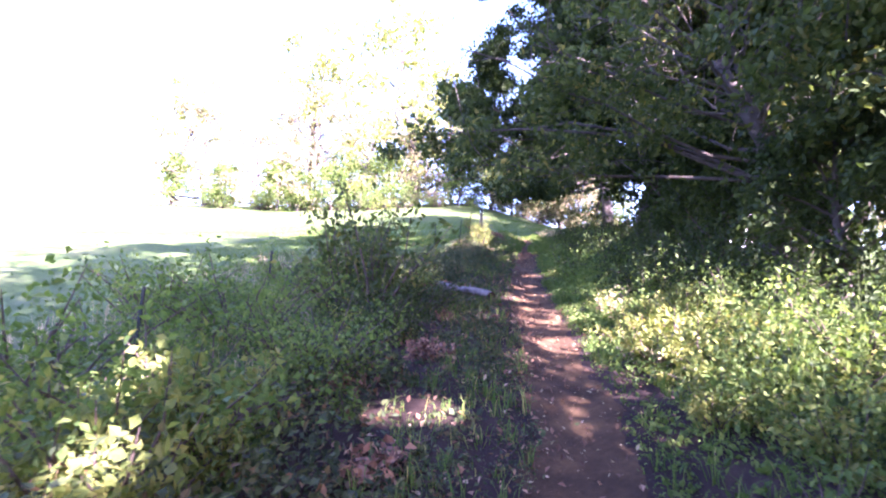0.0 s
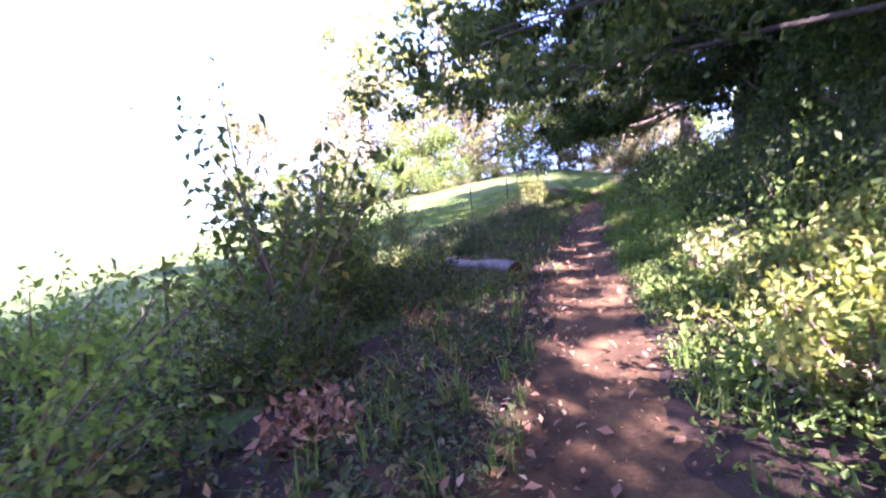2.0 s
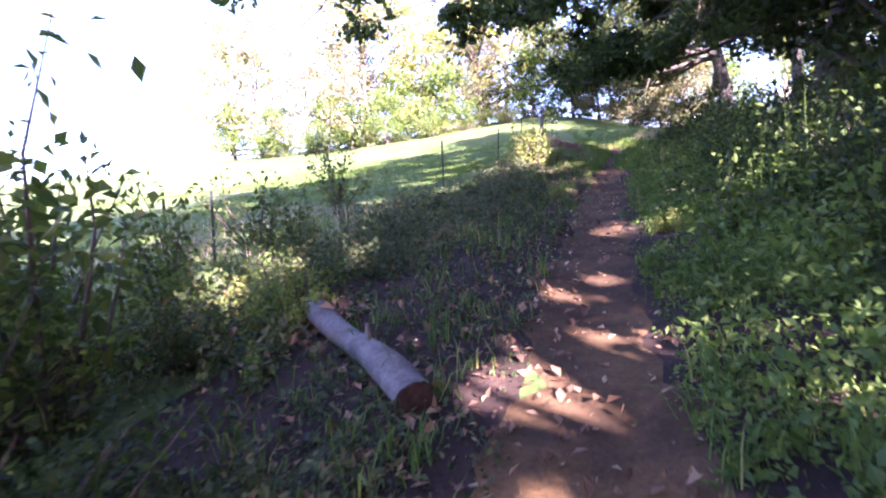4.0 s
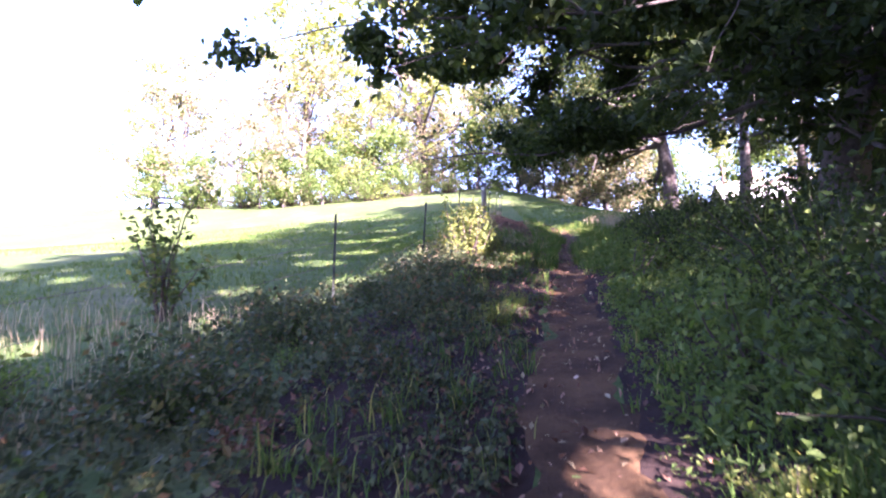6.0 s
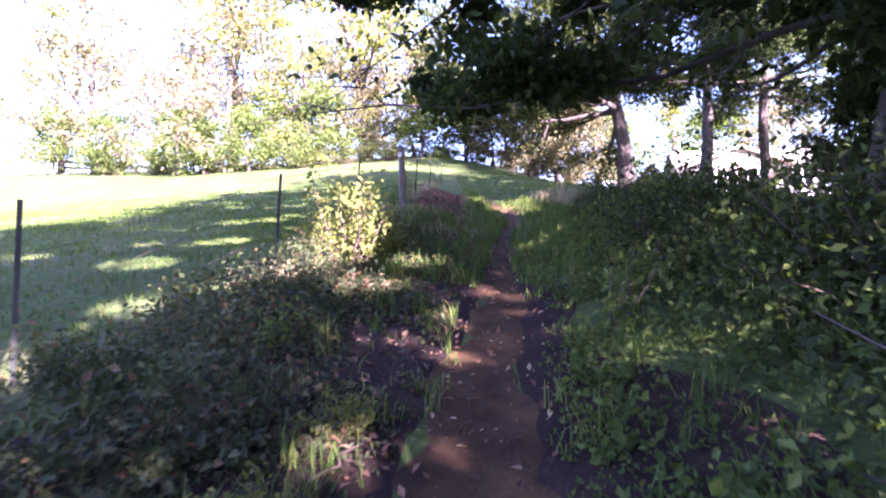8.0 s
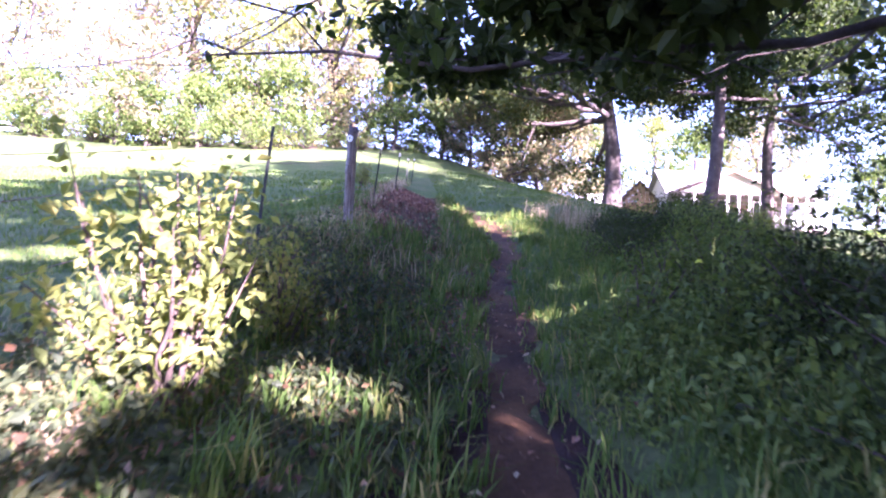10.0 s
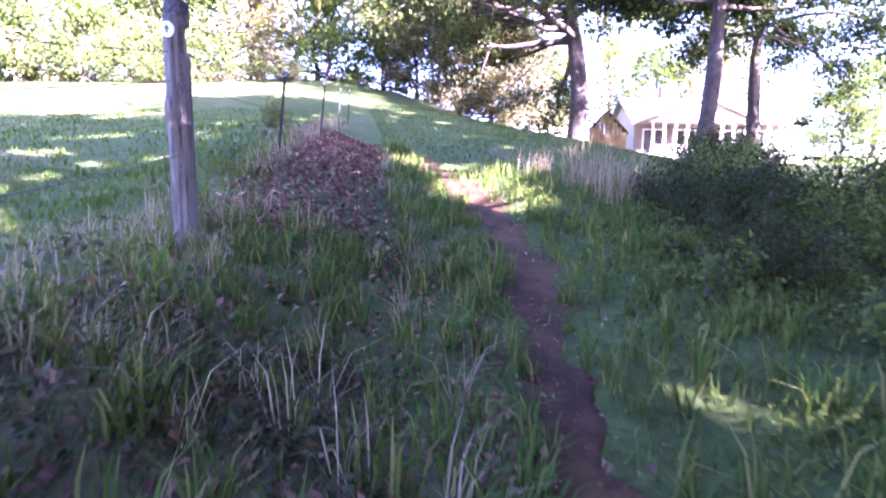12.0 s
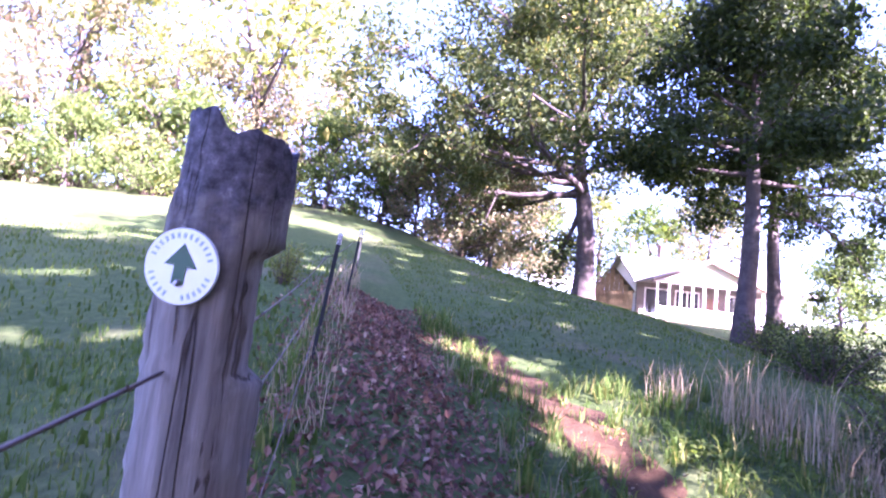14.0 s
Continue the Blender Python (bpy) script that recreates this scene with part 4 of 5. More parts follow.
def wood_mat():
    """Weathered grey-brown wood: long upright grain, cracks and darker damp streaks."""
    m, t, p, out = nodes_of("weathered_wood")
    tc = t.nodes.new("ShaderNodeTexCoord")
    mp = t.nodes.new("ShaderNodeMapping")
    mp.inputs["Scale"].default_value = (38, 38, 2.2)
    t.links.new(tc.outputs["Object"], mp.inputs[0])
    grain = noise_tex(t, 1.0, 8, 0.65, mp.outputs[0])
    mp2 = t.nodes.new("ShaderNodeMapping")
    mp2.inputs["Scale"].default_value = (9, 9, 1.6)
    t.links.new(tc.outputs["Object"], mp2.inputs[0])
    streak = noise_tex(t, 1.0, 4, 0.5, mp2.outputs[0])
    col = ramp(t, grain, [(0.28, (0.070, 0.066, 0.055)), (0.5, (0.172, 0.166, 0.144)), (0.72, (0.30, 0.292, 0.262))])
    col = mix_col(t, 1.0, col, ramp(t, streak, [(0.32, (0.62, 0.55, 0.48)), (0.58, (1.1, 1.09, 1.1))]), "MULTIPLY")
    mp3 = t.nodes.new("ShaderNodeMapping")
    mp3.inputs["Scale"].default_value = (24, 24, 0.9)
    t.links.new(tc.outputs["Object"], mp3.inputs[0])
    crack = noise_tex(t, 1.0, 3, 0.5, mp3.outputs[0])
    split = ramp(t, crack, [(0.0, (1.0, 1.0, 1.0)), (0.455, (1.0, 1.0, 1.0)), (0.485, (0.35, 0.30, 0.26)), (0.515, (1.0, 1.0, 1.0))])
    col = mix_col(t, 1.0, col, split, "MULTIPLY")
    # dark rotten crust round the broken top
    xyz = t.nodes.new("ShaderNodeSeparateXYZ")
    t.links.new(tc.outputs["Object"], xyz.inputs[0])
    edge = t.nodes.new("ShaderNodeMath")
    edge.operation = "MULTIPLY_ADD"
    t.links.new(noise_tex(t, 14.0, 6, 0.7), edge.inputs[0])
    edge.inputs[1].default_value = 0.42
    t.links.new(xyz.outputs[2], edge.inputs[2])
    top_z = (POST_TOP - POST_BASE).length
    crust = t.nodes.new("ShaderNodeMapRange")
    crust.inputs[1].default_value, crust.inputs[2].default_value = top_z + 0.04, top_z + 0.14
    t.links.new(edge.outputs[0], crust.inputs[0])
    col = mix_col(t, crust.outputs[0], col, ramp(t, noise_tex(t, 60.0, 5, 0.7), [(0.35, (0.03, 0.028, 0.03)), (0.6, (0.10, 0.095, 0.10)), (0.8, (0.26, 0.25, 0.26))]))
    t.links.new(col, p.inputs["Base Color"])
    p.inputs["Roughness"].default_value = 0.85
    p.inputs["Specular IOR Level"].default_value = 0.25
    both = mix_col(t, 0.5, grain, split)
    bump(t, p, both, 1.0, 0.008)
    return m


M_WOOD = wood_mat()


def bm_mesh(name, bm, mat, smooth=False):
    me = bpy.data.meshes.new(name)
    bm.to_mesh(me)
    bm.free()
    me.materials.append(mat)
    if smooth:
        me.polygons.foreach_set("use_smooth", [True] * len(me.polygons))
    return me


def box(bm, c, s, rot=None, bevel=0.0):
    r = bmesh.ops.create_cube(bm, size=1.0)
    m = Matrix.Translation(c) @ (rot or Matrix()) @ Matrix.Diagonal((*s, 1))
    bmesh.ops.transform(bm, matrix=m, verts=r["verts"])
    if bevel:
        es = list({e for v in r["verts"] for e in v.link_edges})
        bmesh.ops.bevel(bm, geom=es, offset=bevel, segments=1, affect="EDGES")


def box_mesh(name, c, s, mat, rot=None, bevel=0.0):
    bm = bmesh.new()
    box(bm, c, s, rot, bevel)
    return bm_mesh(name, bm, mat)




def build_waymark_post():
    """A round, weathered post: broken slanting top, a split ledge on one side and a knot."""
    top = thing("waymark_post", POST_BASE, "weathered round wooden post with broken top carrying a waymark disc", "post")
    axis = POST_TOP - POST_BASE
    L = axis.length
    top.rotation_mode = "QUATERNION"
    top.rotation_quaternion = axis.to_track_quat("Z", "Y")
    rng = np.random.default_rng(81)
    S, N = 40, 90
    co = []
    for i in range(N):
        f = i / (N - 1)
        for j in range(S):
            a = 2 * math.pi * j / S
            r = 0.078 * (1.0 - 0.02 * f) * (1 + 0.035 * math.sin(2 * a + 1) + 0.025 * math.sin(3 * a + 4 * f) + 0.012 * math.sin(11 * a + 2.5 * math.sin(6 * f)))
            z = f * L
            # split ledge: the side towards the path is thinner above it
            side = max(0.0, math.cos(a - 0.15))
            if z > L - 0.335:
                r -= 0.024 * side ** 1.3
            if z > L - 0.16:
                r += 0.030 * side ** 1.3
            # shoulder worn away near the top on the field side
            back = max(0.0, math.cos(a - 3.3))
            r -= 0.014 * back * float(sm(L - 0.22, L, z))
            # knot on the field side
            ka = (a - 3.9 + math.pi) % (2 * math.pi) - math.pi
            q = (ka / 0.42) ** 2 + ((z - 1.03) / 0.085) ** 2
            r += 0.030 * math.exp(-q) - 0.034 * math.exp(-((ka - 0.05) / 0.17) ** 2 - ((z - 0.985) / 0.045) ** 2)
            r += 0.0015 * rng.normal()
            zz = z
            if i >= N - 3:
                zz = z + (0.009 * math.sin(5 * a) - 0.018 * math.cos(a) + 0.006 * math.sin(9 * a + 1)) * (i - N + 4) / 3
            co.append((r * math.cos(a), r * math.sin(a), zz))
    i = (np.arange(N - 1)[:, None] * S + np.arange(S)[None]).ravel()
    j = (np.arange(N - 1)[:, None] * S + (np.arange(S)[None] + 1) % S).ravel()
    fa = np.stack([i, j, j + S, i + S], 1).tolist()
    co.append((0.0, 0.0, L - 0.03))
    c = len(co) - 1
    me = bpy.data.meshes.new("shaft")
    me.from_pydata(co, [], fa + [((N - 1) * S + k, (N - 1) * S + (k + 1) % S, c) for k in range(S)])
    me.materials.append(M_WOOD)
    me.polygons.foreach_set("use_smooth", [True] * len(me.polygons))
    part("shaft", me, top)
    # disc, facing down the path and a little to the field
    disc_m = Matrix.Translation((-0.042, -0.068, L - 0.195)) @ Matrix.Rotation(radians(-24), 4, "Z") @ Matrix.Rotation(radians(90), 4, "X")
    bm = bmesh.new()
    bmesh.ops.create_cone(bm, cap_ends=True, segments=56, radius1=0.0455, radius2=0.0445, depth=0.004)
    disc = part("waymark_disc", bm_mesh("waymark_disc", bm, M_DISC), top, "pale round plastic waymark disc with a dark green arrow")
    disc.matrix_local = disc_m @ Matrix.Scale(1.1, 4)
    bm = bmesh.new()
    tilt = Matrix.Rotation(radians(-3), 4, "Z")
    pts = [(-0.0075, -0.021), (0.0075, -0.021), (0.0075, 0.0), (0.020, 0.0), (0.0, 0.027), (-0.020, 0.0), (-0.0075, 0.0)]
    lo = [bm.verts.new(tilt @ Vector((x, y, 0.0022))) for x, y in pts]
    hi = [bm.verts.new(tilt @ Vector((x, y, 0.0034))) for x, y in pts]
    bm.faces.new(hi)
    for k in range(7):
        bm.faces.new((lo[k], lo[(k + 1) % 7], hi[(k + 1) % 7], hi[k]))
    part("arrow", bm_mesh("arrow", bm, M_GREEN), disc, "dark green upward arrow")
    bm = bmesh.new()
    for k in range(30):
        if k in (7, 8, 15, 16, 22, 23):
            continue
        a = 2 * math.pi * k / 30
        box(bm, (0.0365 * math.sin(a), 0.0365 * math.cos(a), 0.0026), (0.0028, 0.0062, 0.0008), Matrix.Rotation(-a, 4, "Z"))
    part("lettering", bm_mesh("lettering", bm, M_GREY), disc, "worn ring of grey-green lettering")
    bm = bmesh.new()
    bmesh.ops.create_uvsphere(bm, u_segments=12, v_segments=8, radius=0.0042)
    nail = part("nail", bm_mesh("nail", bm, M_NAIL, True), disc)
    nail.location = (0.0, -0.0195, 0.0042)
    return top


build_waymark_post()


def build_t_post(loc, height, lean_x, lean_y, label, white=True):
    """A steel fence post: T-shaped section, studs along its face, a pale painted tip."""
    top = thing("fence_post", loc, label, "fence post", "steel fence posts")
    top.rotation_euler = (radians(lean_y), radians(lean_x), radians(RNG.uniform(-20, 20)))
    bm = bmesh.new()
    box(bm, (0, 0, height / 2 - 0.15), (0.036, 0.006, height + 0.3))
    box(bm, (0, 0.0175, height / 2 - 0.15), (0.006, 0.029, height + 0.3))
    part("shaft", bm_mesh("shaft", bm, M_STEEL), top)
    for k in range(9):
        part("stud", box_mesh("stud", (0, -0.006, 0.25 + k * (height - 0.35) / 9), (0.014, 0.008, 0.012), M_STEEL), top)
    if white:
        part("tip", box_mesh("tip", (0, 0.004, height - 0.04), (0.040, 0.014, 0.11), M_WHITE, None, 0.002), top, "pale painted tip")
    return top


FENCE = [(-2.5, 11.9, 1.25, False), (-1.95, 12.1, 1.25, False), (0.15, 17.7, 1.4, False), (1.16, 20.75, 1.4, False), (1.72, 24.15, 1.5, False), (2.64, 30.6, 1.18, True), (3.04, 34.4, 1.15, True),
         (3.35, 38.3, 1.1, True), (3.6, 42.3, 1.1, True), (-2.75, 7.2, 1.3, False), (-2.75, 3.0, 1.3, False), (-2.7, -1.2, 1.3, False)]
for x, y, hh, white in FENCE:
    build_t_post((x, y, h(x, y)), hh, RNG.uniform(2, 6), RNG.uniform(-2, 2), "dark steel fence post" + (" with a pale tip" if white else " half hidden by weeds"), white)


def build_wire(points, label):
    """Barbed wire: a sagging twisted strand with barbs."""
    rng = np.random.default_rng(len(points))
    line = []
    for a, b in zip(points, points[1:]):
        a, b = np.array(a), np.array(b)
        for u in np.linspace(0, 1, 24, endpoint=False):
            line.append(a + (b - a) * u - np.array([0, 0, 0.12 * u * (1 - u)]))
    line.append(np.array(points[-1]))
    line = np.array(line)
    top = tagged(new("barbed_wire", tubes("barbed_wire", [(line, np.full(len(line), 0.0032))], M_RUST, 6)), label, "wire", "fence wires")
    barbs = []
    for k in range(2, len(line) - 1, 2):
        for _ in range(2):
            v = unit(rng.normal(size=(1, 3)))[0] * 0.018
            barbs.append((np.array([line[k] - v, line[k], line[k] + v]), np.array([0.001, 0.0028, 0.001])))
    tagged(part("barbs", tubes("barbs", barbs, M_RUST, 4), top), kind="stuff")


run = sorted([(x, y) for x, y, *_ in FENCE if x != -2.5] + [(2.51, 26.56)], key=lambda p: p[1])
for f, g, p in ((0.95, 1.32, 1.42), (0.62, 1.06, 1.24), (0.30, 0.62, 0.74)):
    build_wire([(x, y, POST_BASE.z + p if x == 2.51 else h(x, y) + (g if 20 < y < 26 else f)) for x, y in run], "rusty barbed wire strand between the fence posts")


def build_log():
    top = thing("log", (1.60, 8.42, h(1.60, 8.42) + 0.09), "short grey fallen log with a dark rotten end", "log")
    a, b = np.array([0.0, 0.0, 0.0]), np.array([-1.15, 1.45, 0.26])
    pts = np.array([a + (b - a) * u + np.array([0.02 * math.sin(5 * u), 0, 0.015 * math.sin(7 * u)]) for u in np.linspace(0, 1, 14)])
    rad = np.array([0.098 + 0.008 * math.sin(9 * u) - 0.012 * u for u in np.linspace(0, 1, 14)])
    part("trunk", tubes("trunk", [(pts, rad)], M_LOG, 18), top)
    d = Vector(b - a).normalized()
    for p, r in ((pts[0], rad[0]), (pts[-1], rad[-1])):
        bm = bmesh.new()
        bmesh.ops.create_cone(bm, cap_ends=True, segments=18, radius1=r * 0.98, radius2=r * 0.86, depth=0.05)
        for v in bm.verts:
            v.co += Vector(RNG.normal(size=3) * 0.004)
        c = part("cut_end", bm_mesh("cut_end", bm, M_ROT), top, "dark crumbling cut end")
        c.matrix_local = Matrix.Translation(p) @ d.to_track_quat("Z", "Y").to_matrix().to_4x4()
    stub = curve_line(pts[5] + np.array([0, 0, 0.07]), (0.1, 0.1, 1), 0.12, 4, np.random.default_rng(5), 0.2)
    part("branch_stub", tubes("branch_stub", [(stub, np.linspace(0.022, 0.014, 4))], M_LOG, 8), top)


M_LOG = rough_mat("log_wood", [(0.25, (0.075, 0.062, 0.052)), (0.55, (0.180, 0.153, 0.133)), (0.8, (0.255, 0.226, 0.203))], 7.0, 40.0, 0.9, 0.9, 0.015)
M_ROT = rough_mat("rotten_wood", [(0.3, (0.035, 0.018, 0.013)), (0.7, (0.09, 0.045, 0.03))], 30.0, 90.0, 1.0, 1.0, 0.02)
build_log()

# ---- house, shed and board fence ----
M_WALL = plain_mat("pale_siding", (0.62, 0.61, 0.58), 0.7, 0, 0.08, 2)
# Front wall siding, its colour darkened to carry the shade inside the porch.
M_PORCH_SHADE = plain_mat("shaded_porch_siding", (0.17, 0.155, 0.14), 0.8, 0, 0.15, 3)
M_ROOF = rough_mat("shingles", [(0.3, (0.34, 0.31, 0.28)), (0.7, (0.48, 0.45, 0.41))], 1.2, 14.0, 0.5)
M_TRIM = plain_mat("brown_trim", (0.20, 0.13, 0.09), 0.7, 0, 0.15, 6)
M_BRICK = rough_mat("chimney_brick", [(0.3, (0.30, 0.19, 0.15)), (0.7, (0.42, 0.30, 0.25))], 5.0, 20.0)
M_BOARD = rough_mat("shed_boards", [(0.25, (0.11, 0.085, 0.04)), (0.7, (0.22, 0.165, 0.08))], 2.0, 12.0)


def glass_mat():
    m, t, p, out = nodes_of("window_glass")
    p.inputs["Base Color"].default_value = (0.03, 0.035, 0.04, 1)
    p.inputs["Roughness"].default_value = 0.08
    p.inputs["Specular IOR Level"].default_value = 0.6
    return m


M_GLASS = glass_mat()


def prism(name, x0, x1, y0, y1, z_eave, z_ridge, mat, thick=0.16, over=0.35, along="x"):
    """A gabled roof: two thick slopes that meet at a ridge."""
    bm = bmesh.new()
    if along == "x":
        ym = (y0 + y1) / 2
        for s, ye in ((-1, y0 - over), (1, y1 + over)):
            sl = (z_ridge - z_eave) / (ym - y0)
            ze = z_eave - sl * over
            v = [bm.verts.new(c) for c in ((x0 - over, ye, ze), (x1 + over, ye, ze), (x1 + over, ym, z_ridge), (x0 - over, ym, z_ridge), (x0 - over, ye, ze + thick), (x1 + over, ye, ze + thick), (x1 + over, ym, z_ridge + thick), (x0 - over, ym, z_ridge + thick))]
            for f in ((0, 1, 2, 3), (7, 6, 5, 4), (0, 4, 5, 1), (2, 6, 7, 3), (1, 5, 6, 2), (0, 3, 7, 4)):
                bm.faces.new([v[k] for k in f])
    else:
        xm = (x0 + x1) / 2
        for s, xe in ((-1, x0 - over), (1, x1 + over)):
            sl = (z_ridge - z_eave) / (xm - x0)
            ze = z_eave - sl * over
            v = [bm.verts.new(c) for c in ((xe, y0 - over, ze), (xe, y1, ze), (xm, y1, z_ridge), (xm, y0 - over, z_ridge), (xe, y0 - over, ze + thick), (xe, y1, ze + thick), (xm, y1, z_ridge + thick), (xm, y0 - over, z_ridge + thick))]
            for f in ((0, 1, 2, 3), (7, 6, 5, 4), (0, 4, 5, 1), (2, 6, 7, 3), (1, 5, 6, 2), (0, 3, 7, 4)):
                bm.faces.new([v[k] for k in f])
    bmesh.ops.recalc_face_normals(bm, faces=bm.faces)
    return bm_mesh(name, bm, mat)


def gable(name, x0, x1, y, z0, z1, mat, along="x", t=0.12):
    bm = bmesh.new()
    xm = (x0 + x1) / 2
    P = [(x0, z0), (x1, z0), (xm, z1)]
    a = [bm.verts.new((u, y - t / 2, w) if along == "x" else (y - t / 2, u, w)) for u, w in P]
    b = [bm.verts.new((u, y + t / 2, w) if along == "x" else (y + t / 2, u, w)) for u, w in P]
    bm.faces.new(a), bm.faces.new(b[::-1])
    for k in range(3):
        bm.faces.new((a[k], b[k], b[(k + 1) % 3], a[(k + 1) % 3]))
    bmesh.ops.recalc_face_normals(bm, faces=bm.faces)
    return bm_mesh(name, bm, mat)


def build_house():
    """A low house with a gabled roof, chimney and an open porch with white posts and rails."""
    top = thing("house", (31.0, 60.0, 7.35), "low pale house with a sunlit roof and white front porch", "house", rz=radians(-12.5))
    top.scale = (1.14, 1.14, 1.14)
    W, D, H = 5.0, 6.5, 2.9
    part("wall", box_mesh("wall", (0, 0.1, H / 2), (2 * W, 0.2, H), M_PORCH_SHADE), top)
    part("wall", box_mesh("wall", (0, D, H / 2), (2 * W, 0.2, H), M_WALL), top)
    for x in (-W + 0.1, W - 0.1):
        part("wall", box_mesh("wall", (x, D / 2 + 0.05, H / 2), (0.2, D - 0.3, H), M_WALL), top)
        part("gable", gable("gable", 0.1, D, x, H, H + 1.75, M_WALL, "y"), top)
    part("roof", prism("roof", -W, W, 0, D, H, H + 1.9, M_ROOF), top, "sun-bleached shingle roof")
    ch = part("chimney", box_mesh("chimney", (-1.9, D * 0.55, H + 2.0), (0.7, 0.7, 1.9), M_BRICK, None, 0.02), top)
    part("chimney_cap", box_mesh("chimney_cap", (-1.9, D * 0.55, H + 3.0), (0.84, 0.74, 0.1), M_BRICK, None, 0.02), ch)
    part("vent_pipe", tubes("vent_pipe", [(np.array([[-4.75, 2.2, H + 0.8], [-4.75, 2.2, H + 3.1]]), np.array([0.13, 0.13]))], M_TRIM, 10), top)
    for x in (-3.7, -1.7, 1.6, 3.6):
        w = part("window", box_mesh("window", (x, -0.03, 1.55), (1.6, 0.06, 1.75), M_WHITE, None, 0.01), top)
        for dx in (-0.38, 0.38):
            part("pane", box_mesh("pane", (x + dx, -0.064, 1.55), (0.66, 0.012, 1.55), M_GLASS), w)
    door = part("door", box_mesh("door", (-0.05, -0.03, 1.04), (0.95, 0.06, 2.05), M_TRIM, None, 0.01), top, "brown front door")
    bm = bmesh.new()
    bmesh.ops.create_uvsphere(bm, u_segments=10, v_segments=6, radius=0.035)
    kn = part("door_knob", bm_mesh("door_knob", bm, M_NAIL, True), door)
    kn.location = (0.33, -0.09, 1.0)
    # porch
    part("porch_floor", box_mesh("porch_floor", (0, -1.35, 0.22), (2 * W - 0.4, 2.5, 0.16), M_TRIM), top)
    for k in range(14):
        x = -W + 0.35 + k * (2 * W - 0.7) / 13
        part("porch_post", box_mesh("porch_post", (x, -2.45, 1.45), (0.13, 0.13, 2.3), M_WHITE, None, 0.012), top)
    for z in (0.42, 1.12):
        part("porch_rail", box_mesh("porch_rail", (0, -2.45, z), (2 * W - 0.83, 0.07, 0.07), M_WHITE, None, 0.008), top)
    for k in range(56):
        x = -W + 0.45 + k * (2 * W - 0.9) / 55
        part("baluster", box_mesh("baluster", (x, -2.45, 0.77), (0.035, 0.035, 0.62), M_WHITE), top)
    part("porch_beam", box_mesh("porch_beam", (0, -2.45, 2.66), (2 * W, 0.16, 0.14), M_WHITE), top)
    part("porch_roof", prism("porch_roof", -4.9, 1.6, -2.75, 0.0, 2.76, 4.1, M_ROOF, 0.12, 0.25, "y"), top)
    part("porch_gable", gable("porch_gable", -4.9, 1.6, -2.62, 2.74, 4.07, M_WALL), top)
    part("fascia", prism("fascia", -4.9, 1.6, -2.80, -2.70, 2.62, 3.97, M_TRIM, 0.13, 0.27, "y"), top, "brown gable edge board")
    part("porch_roof", box_mesh("porch_roof", (3.3, -1.35, 2.86), (3.4, 2.9, 0.1), M_ROOF, Matrix.Rotation(radians(7), 4, "X")), top)
    return top


build_house()


def build_shed():
    top = thing("shed", (21.6, 58.4, 7.2), "small brown board shed beside the house", "shed", rz=radians(-25))
    for k in range(9):
        x = -1.2 + k * 0.3
        hh = 2.1 + 1.35 * (1 - abs(x) / 1.2)
        part("board", box_mesh("board", (x, -1.1, hh / 2), (0.285, 0.04 + 0.01 * (k % 2), hh), M_BOARD), top)
    for x in (-1.25, 1.25):
        part("wall", box_mesh("wall", (x, 0.05, 1.05), (0.06, 2.2, 2.1), M_BOARD), top)
    part("wall", box_mesh("wall", (0, 1.15, 1.05), (2.4, 0.06, 2.1), M_BOARD), top)
    part("roof", prism("roof", -1.3, 1.3, -1.1, 1.2, 2.15, 3.55, M_BOARD, 0.07, 0.15, "y"), top)


build_shed()


def build_board_fence():
    top = thing("board_fence", (19.5, 67.4, h(19.5, 67.4)), "white board fence at the lawn's edge", "fence", rz=radians(-14))
    for k in range(4):
        part("post", box_mesh("post", (k * 1.3, 0, 0.55), (0.12, 0.12, 1.3), M_WHITE, None, 0.01), top)
    for z in (0.35, 0.7, 1.05):
        part("rail", box_mesh("rail", (1.95, -0.08, z), (4.1, 0.04, 0.15), M_WHITE, None, 0.006), top)


build_board_fence()


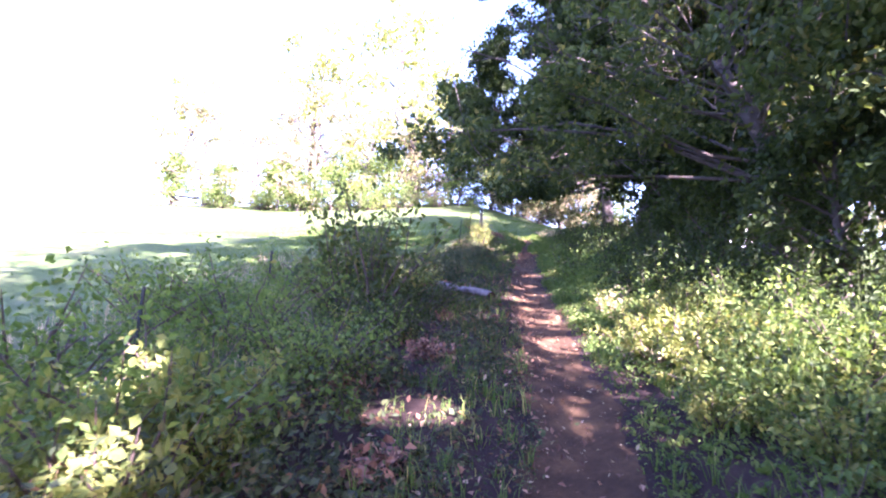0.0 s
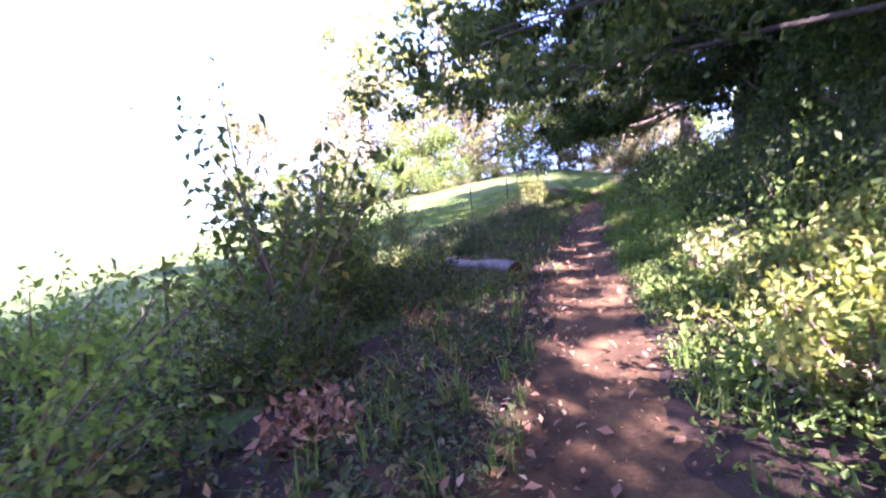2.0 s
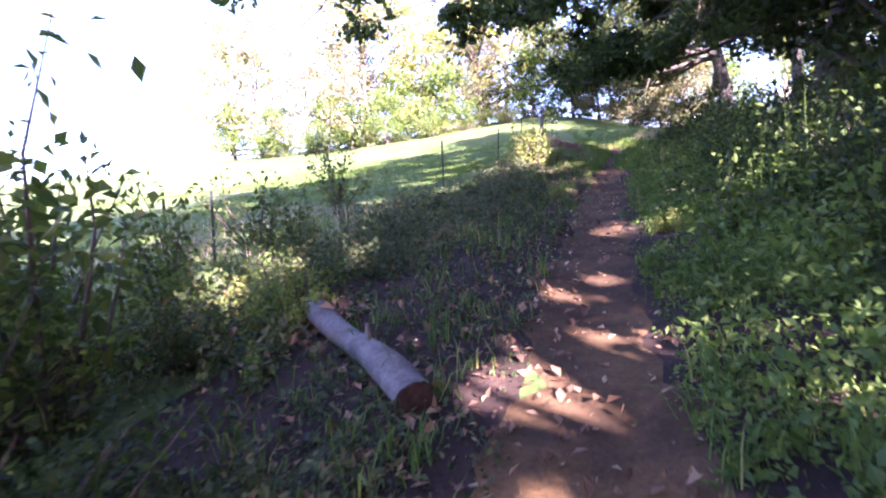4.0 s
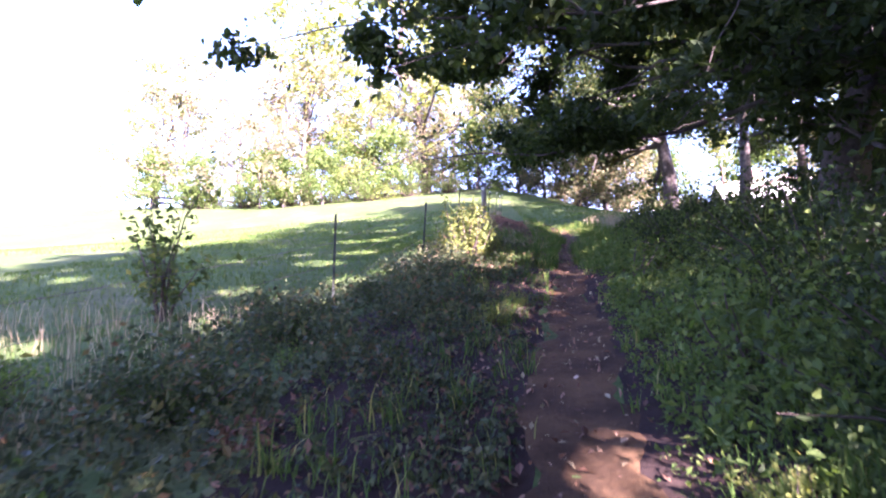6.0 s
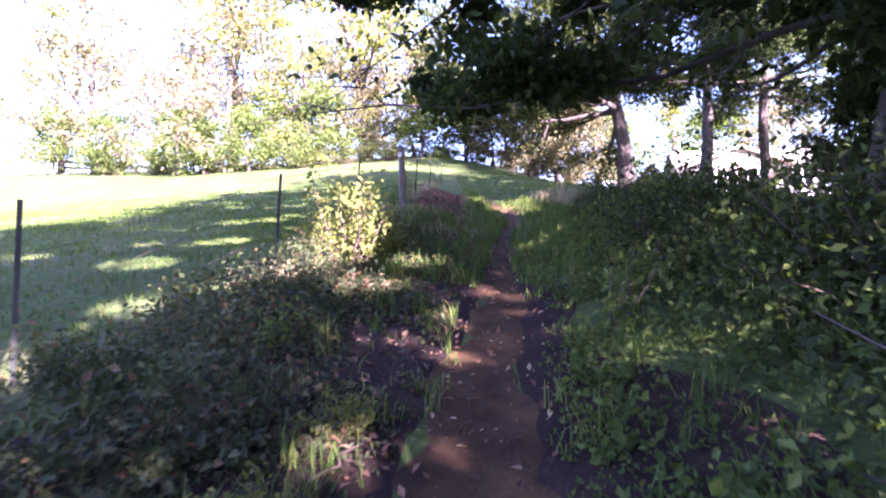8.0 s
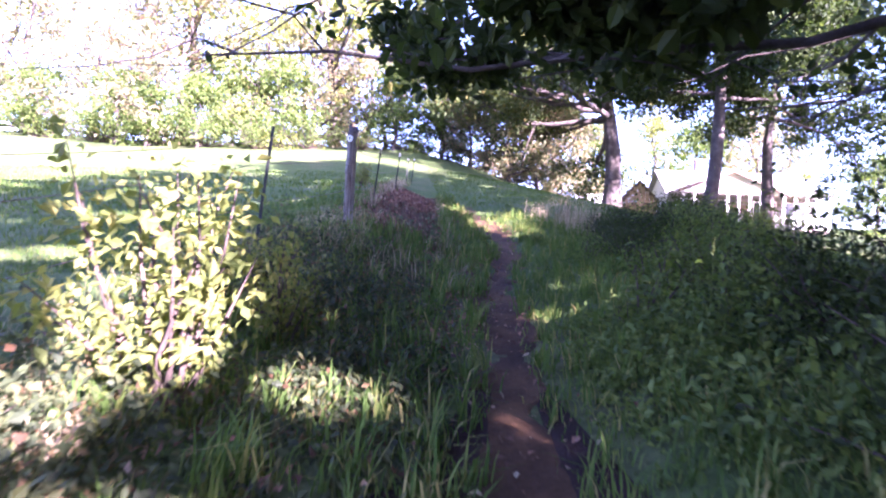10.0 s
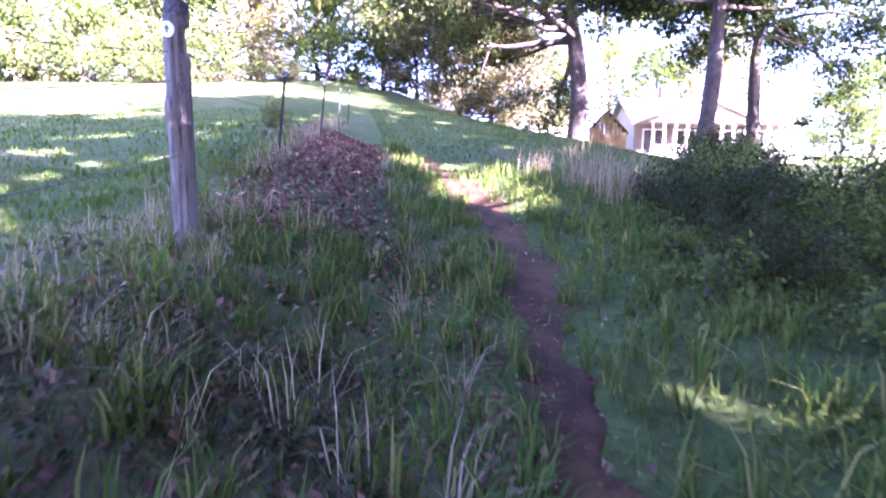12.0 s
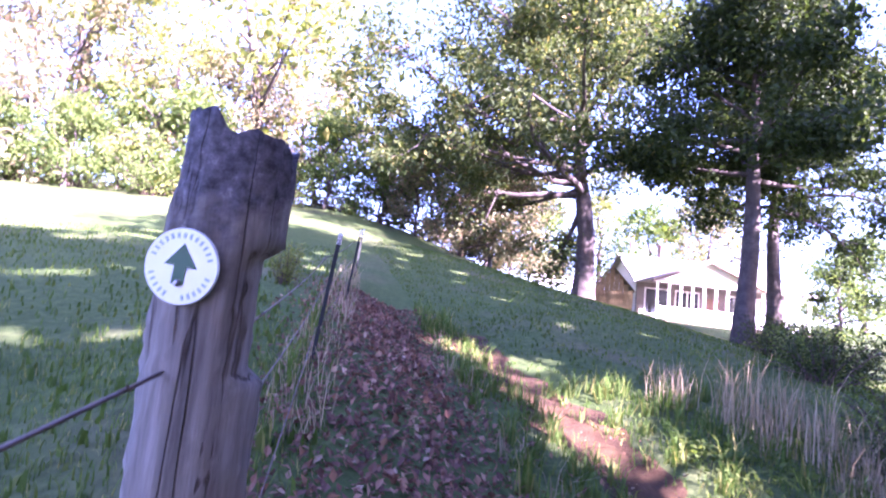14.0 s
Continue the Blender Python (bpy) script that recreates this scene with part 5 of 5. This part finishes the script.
# ---- breaks in the leaf canopy, through which the sun reaches the ground ----
SUN_SPOTS = [(2.25, 8.75, 0.44), (2.32, 9.35, 0.30), (2.31, 10.3, 0.13), (2.82, 10.7, 0.12), (3.35, 11.3, 0.14), (-0.95, 11.8, 0.3), (0.4, 2.3, 0.35), (-0.05, 2.25, 0.22), (2.65, 5.1, 0.55), (2.55, 6.4, 0.32), (2.4, 9.0, 0.2),
             (3.4, 6.4, 0.4), (3.0, 3.9, 0.25), (2.85, 16.4, 0.25), (2.72, 15.5, 0.2), (3.3, 16.5, 0.1), (3.35, 17.75, 0.14), (2.35, 19.7, 0.4), (1.5, 20.7, 0.4), (2.86, 21.1, 0.3), (4.9, 23.35, 0.2),
             (5.7, 31.6, 0.75), (5.5, 30.5, 0.7), (5.9, 29.8, 0.5), (5.5, 32.9, 0.75), (6.6, 31.9, 0.5), (4.6, 33.6, 0.4), (8.8, 37.0, 0.3), (9.6, 36.2, 0.35), (8.4, 41.0, 0.3), (7.4, 44.5, 0.35), (6.4, 49.0, 0.4), (9.4, 40.0, 0.3), (-0.1, 19.8, 0.4), (0.5, 20.4, 0.3), (-1.6, 22.5, 0.6), (-1.2, 25.0, 0.5), (-0.2, 17.8, 0.35), (-2.0, 18.9, 0.4), (-1.5, 29.4, 0.5), (-1.0, 30.4, 0.5), (-2.4, 36.0, 0.5), (0.1, 29.0, 0.35), (0.45, 28.2, 0.3), (2.7, 29.05, 0.18), (7.7, 30.8, 0.4), (7.6, 36.0, 0.25), (7.0, 35.3, 0.2), (6.6, 41.6, 0.3), (7.2, 38.8, 0.28), (6.6, 37.9, 0.2), (5.6, 46.5, 0.3), (5.2, 43.8, 0.22)]
HIGH_SPOTS = [(-1.5, 0.75, 1.3, 0.28), (-1.5, 0.6, 0.5, 0.2), (4.2, 11.3, 0.8, 0.4), (-0.7, 10.3, 0.4, 0.25), (2.15, 20.9, 1.2, 0.45), (2.1, 20.9, 0.5, 0.4), (6.6, 23.5, 0.8, 0.25), (2.54, 26.38, 1.0, 0.08), (-0.9, 16.4, 0.25, 0.35), (-0.4, 17.0, 0.2, 0.3)]
spot_rng = np.random.default_rng(91)
for k in range(70):
    y = spot_rng.uniform(14, 46)
    SUN_SPOTS.append((float(fx(y)) - spot_rng.uniform(0.3, 16), y, spot_rng.uniform(0.16, 0.5)))


def open_canopy():
    """Thin the crowns along the sunbeams."""
    base = np.array([(x, y, h(x, y)) for x, y, r in SUN_SPOTS] + [(x, y, h(x, y) + up) for x, y, up, r in HIGH_SPOTS])
    rad = np.array([(r, 0.5 * r) for x, y, r in SUN_SPOTS] + [(r, r) for x, y, up, r in HIGH_SPOTS]) + 0.07
    sun_dir = np.array(SUN)
    side = np.cross(sun_dir, (0, 0, 1.0))
    side /= np.linalg.norm(side)
    up = np.cross(side, sun_dir)
    bpy.context.view_layer.update()
    for ob in [o for o in scene.objects if o.type == "MESH" and o.name.split(".")[0] in ("crown", "foliage")]:
        me = ob.data
        n = len(me.polygons)
        co = np.zeros(len(me.vertices) * 3, np.float32)
        me.vertices.foreach_get("co", co)
        idx = np.zeros(n * 4, np.int32)
        me.loops.foreach_get("vertex_index", idx)
        co, idx = co.reshape(-1, 3), idx.reshape(-1, 4)
        m = np.array(ob.matrix_world)
        P = co[idx].mean(1) @ m[:3, :3].T + m[:3, 3]
        cut = np.zeros(n, bool)
        for b, r in zip(base, rad):
            v = P - b
            cut |= ((v @ side / r[0]) ** 2 + (v @ up / r[1]) ** 2 < 1) & (v @ sun_dir > 2.0)
        if cut.any():
            ob.data = mesh_from(me.name, co, idx[~cut], me.materials[0])


open_canopy()
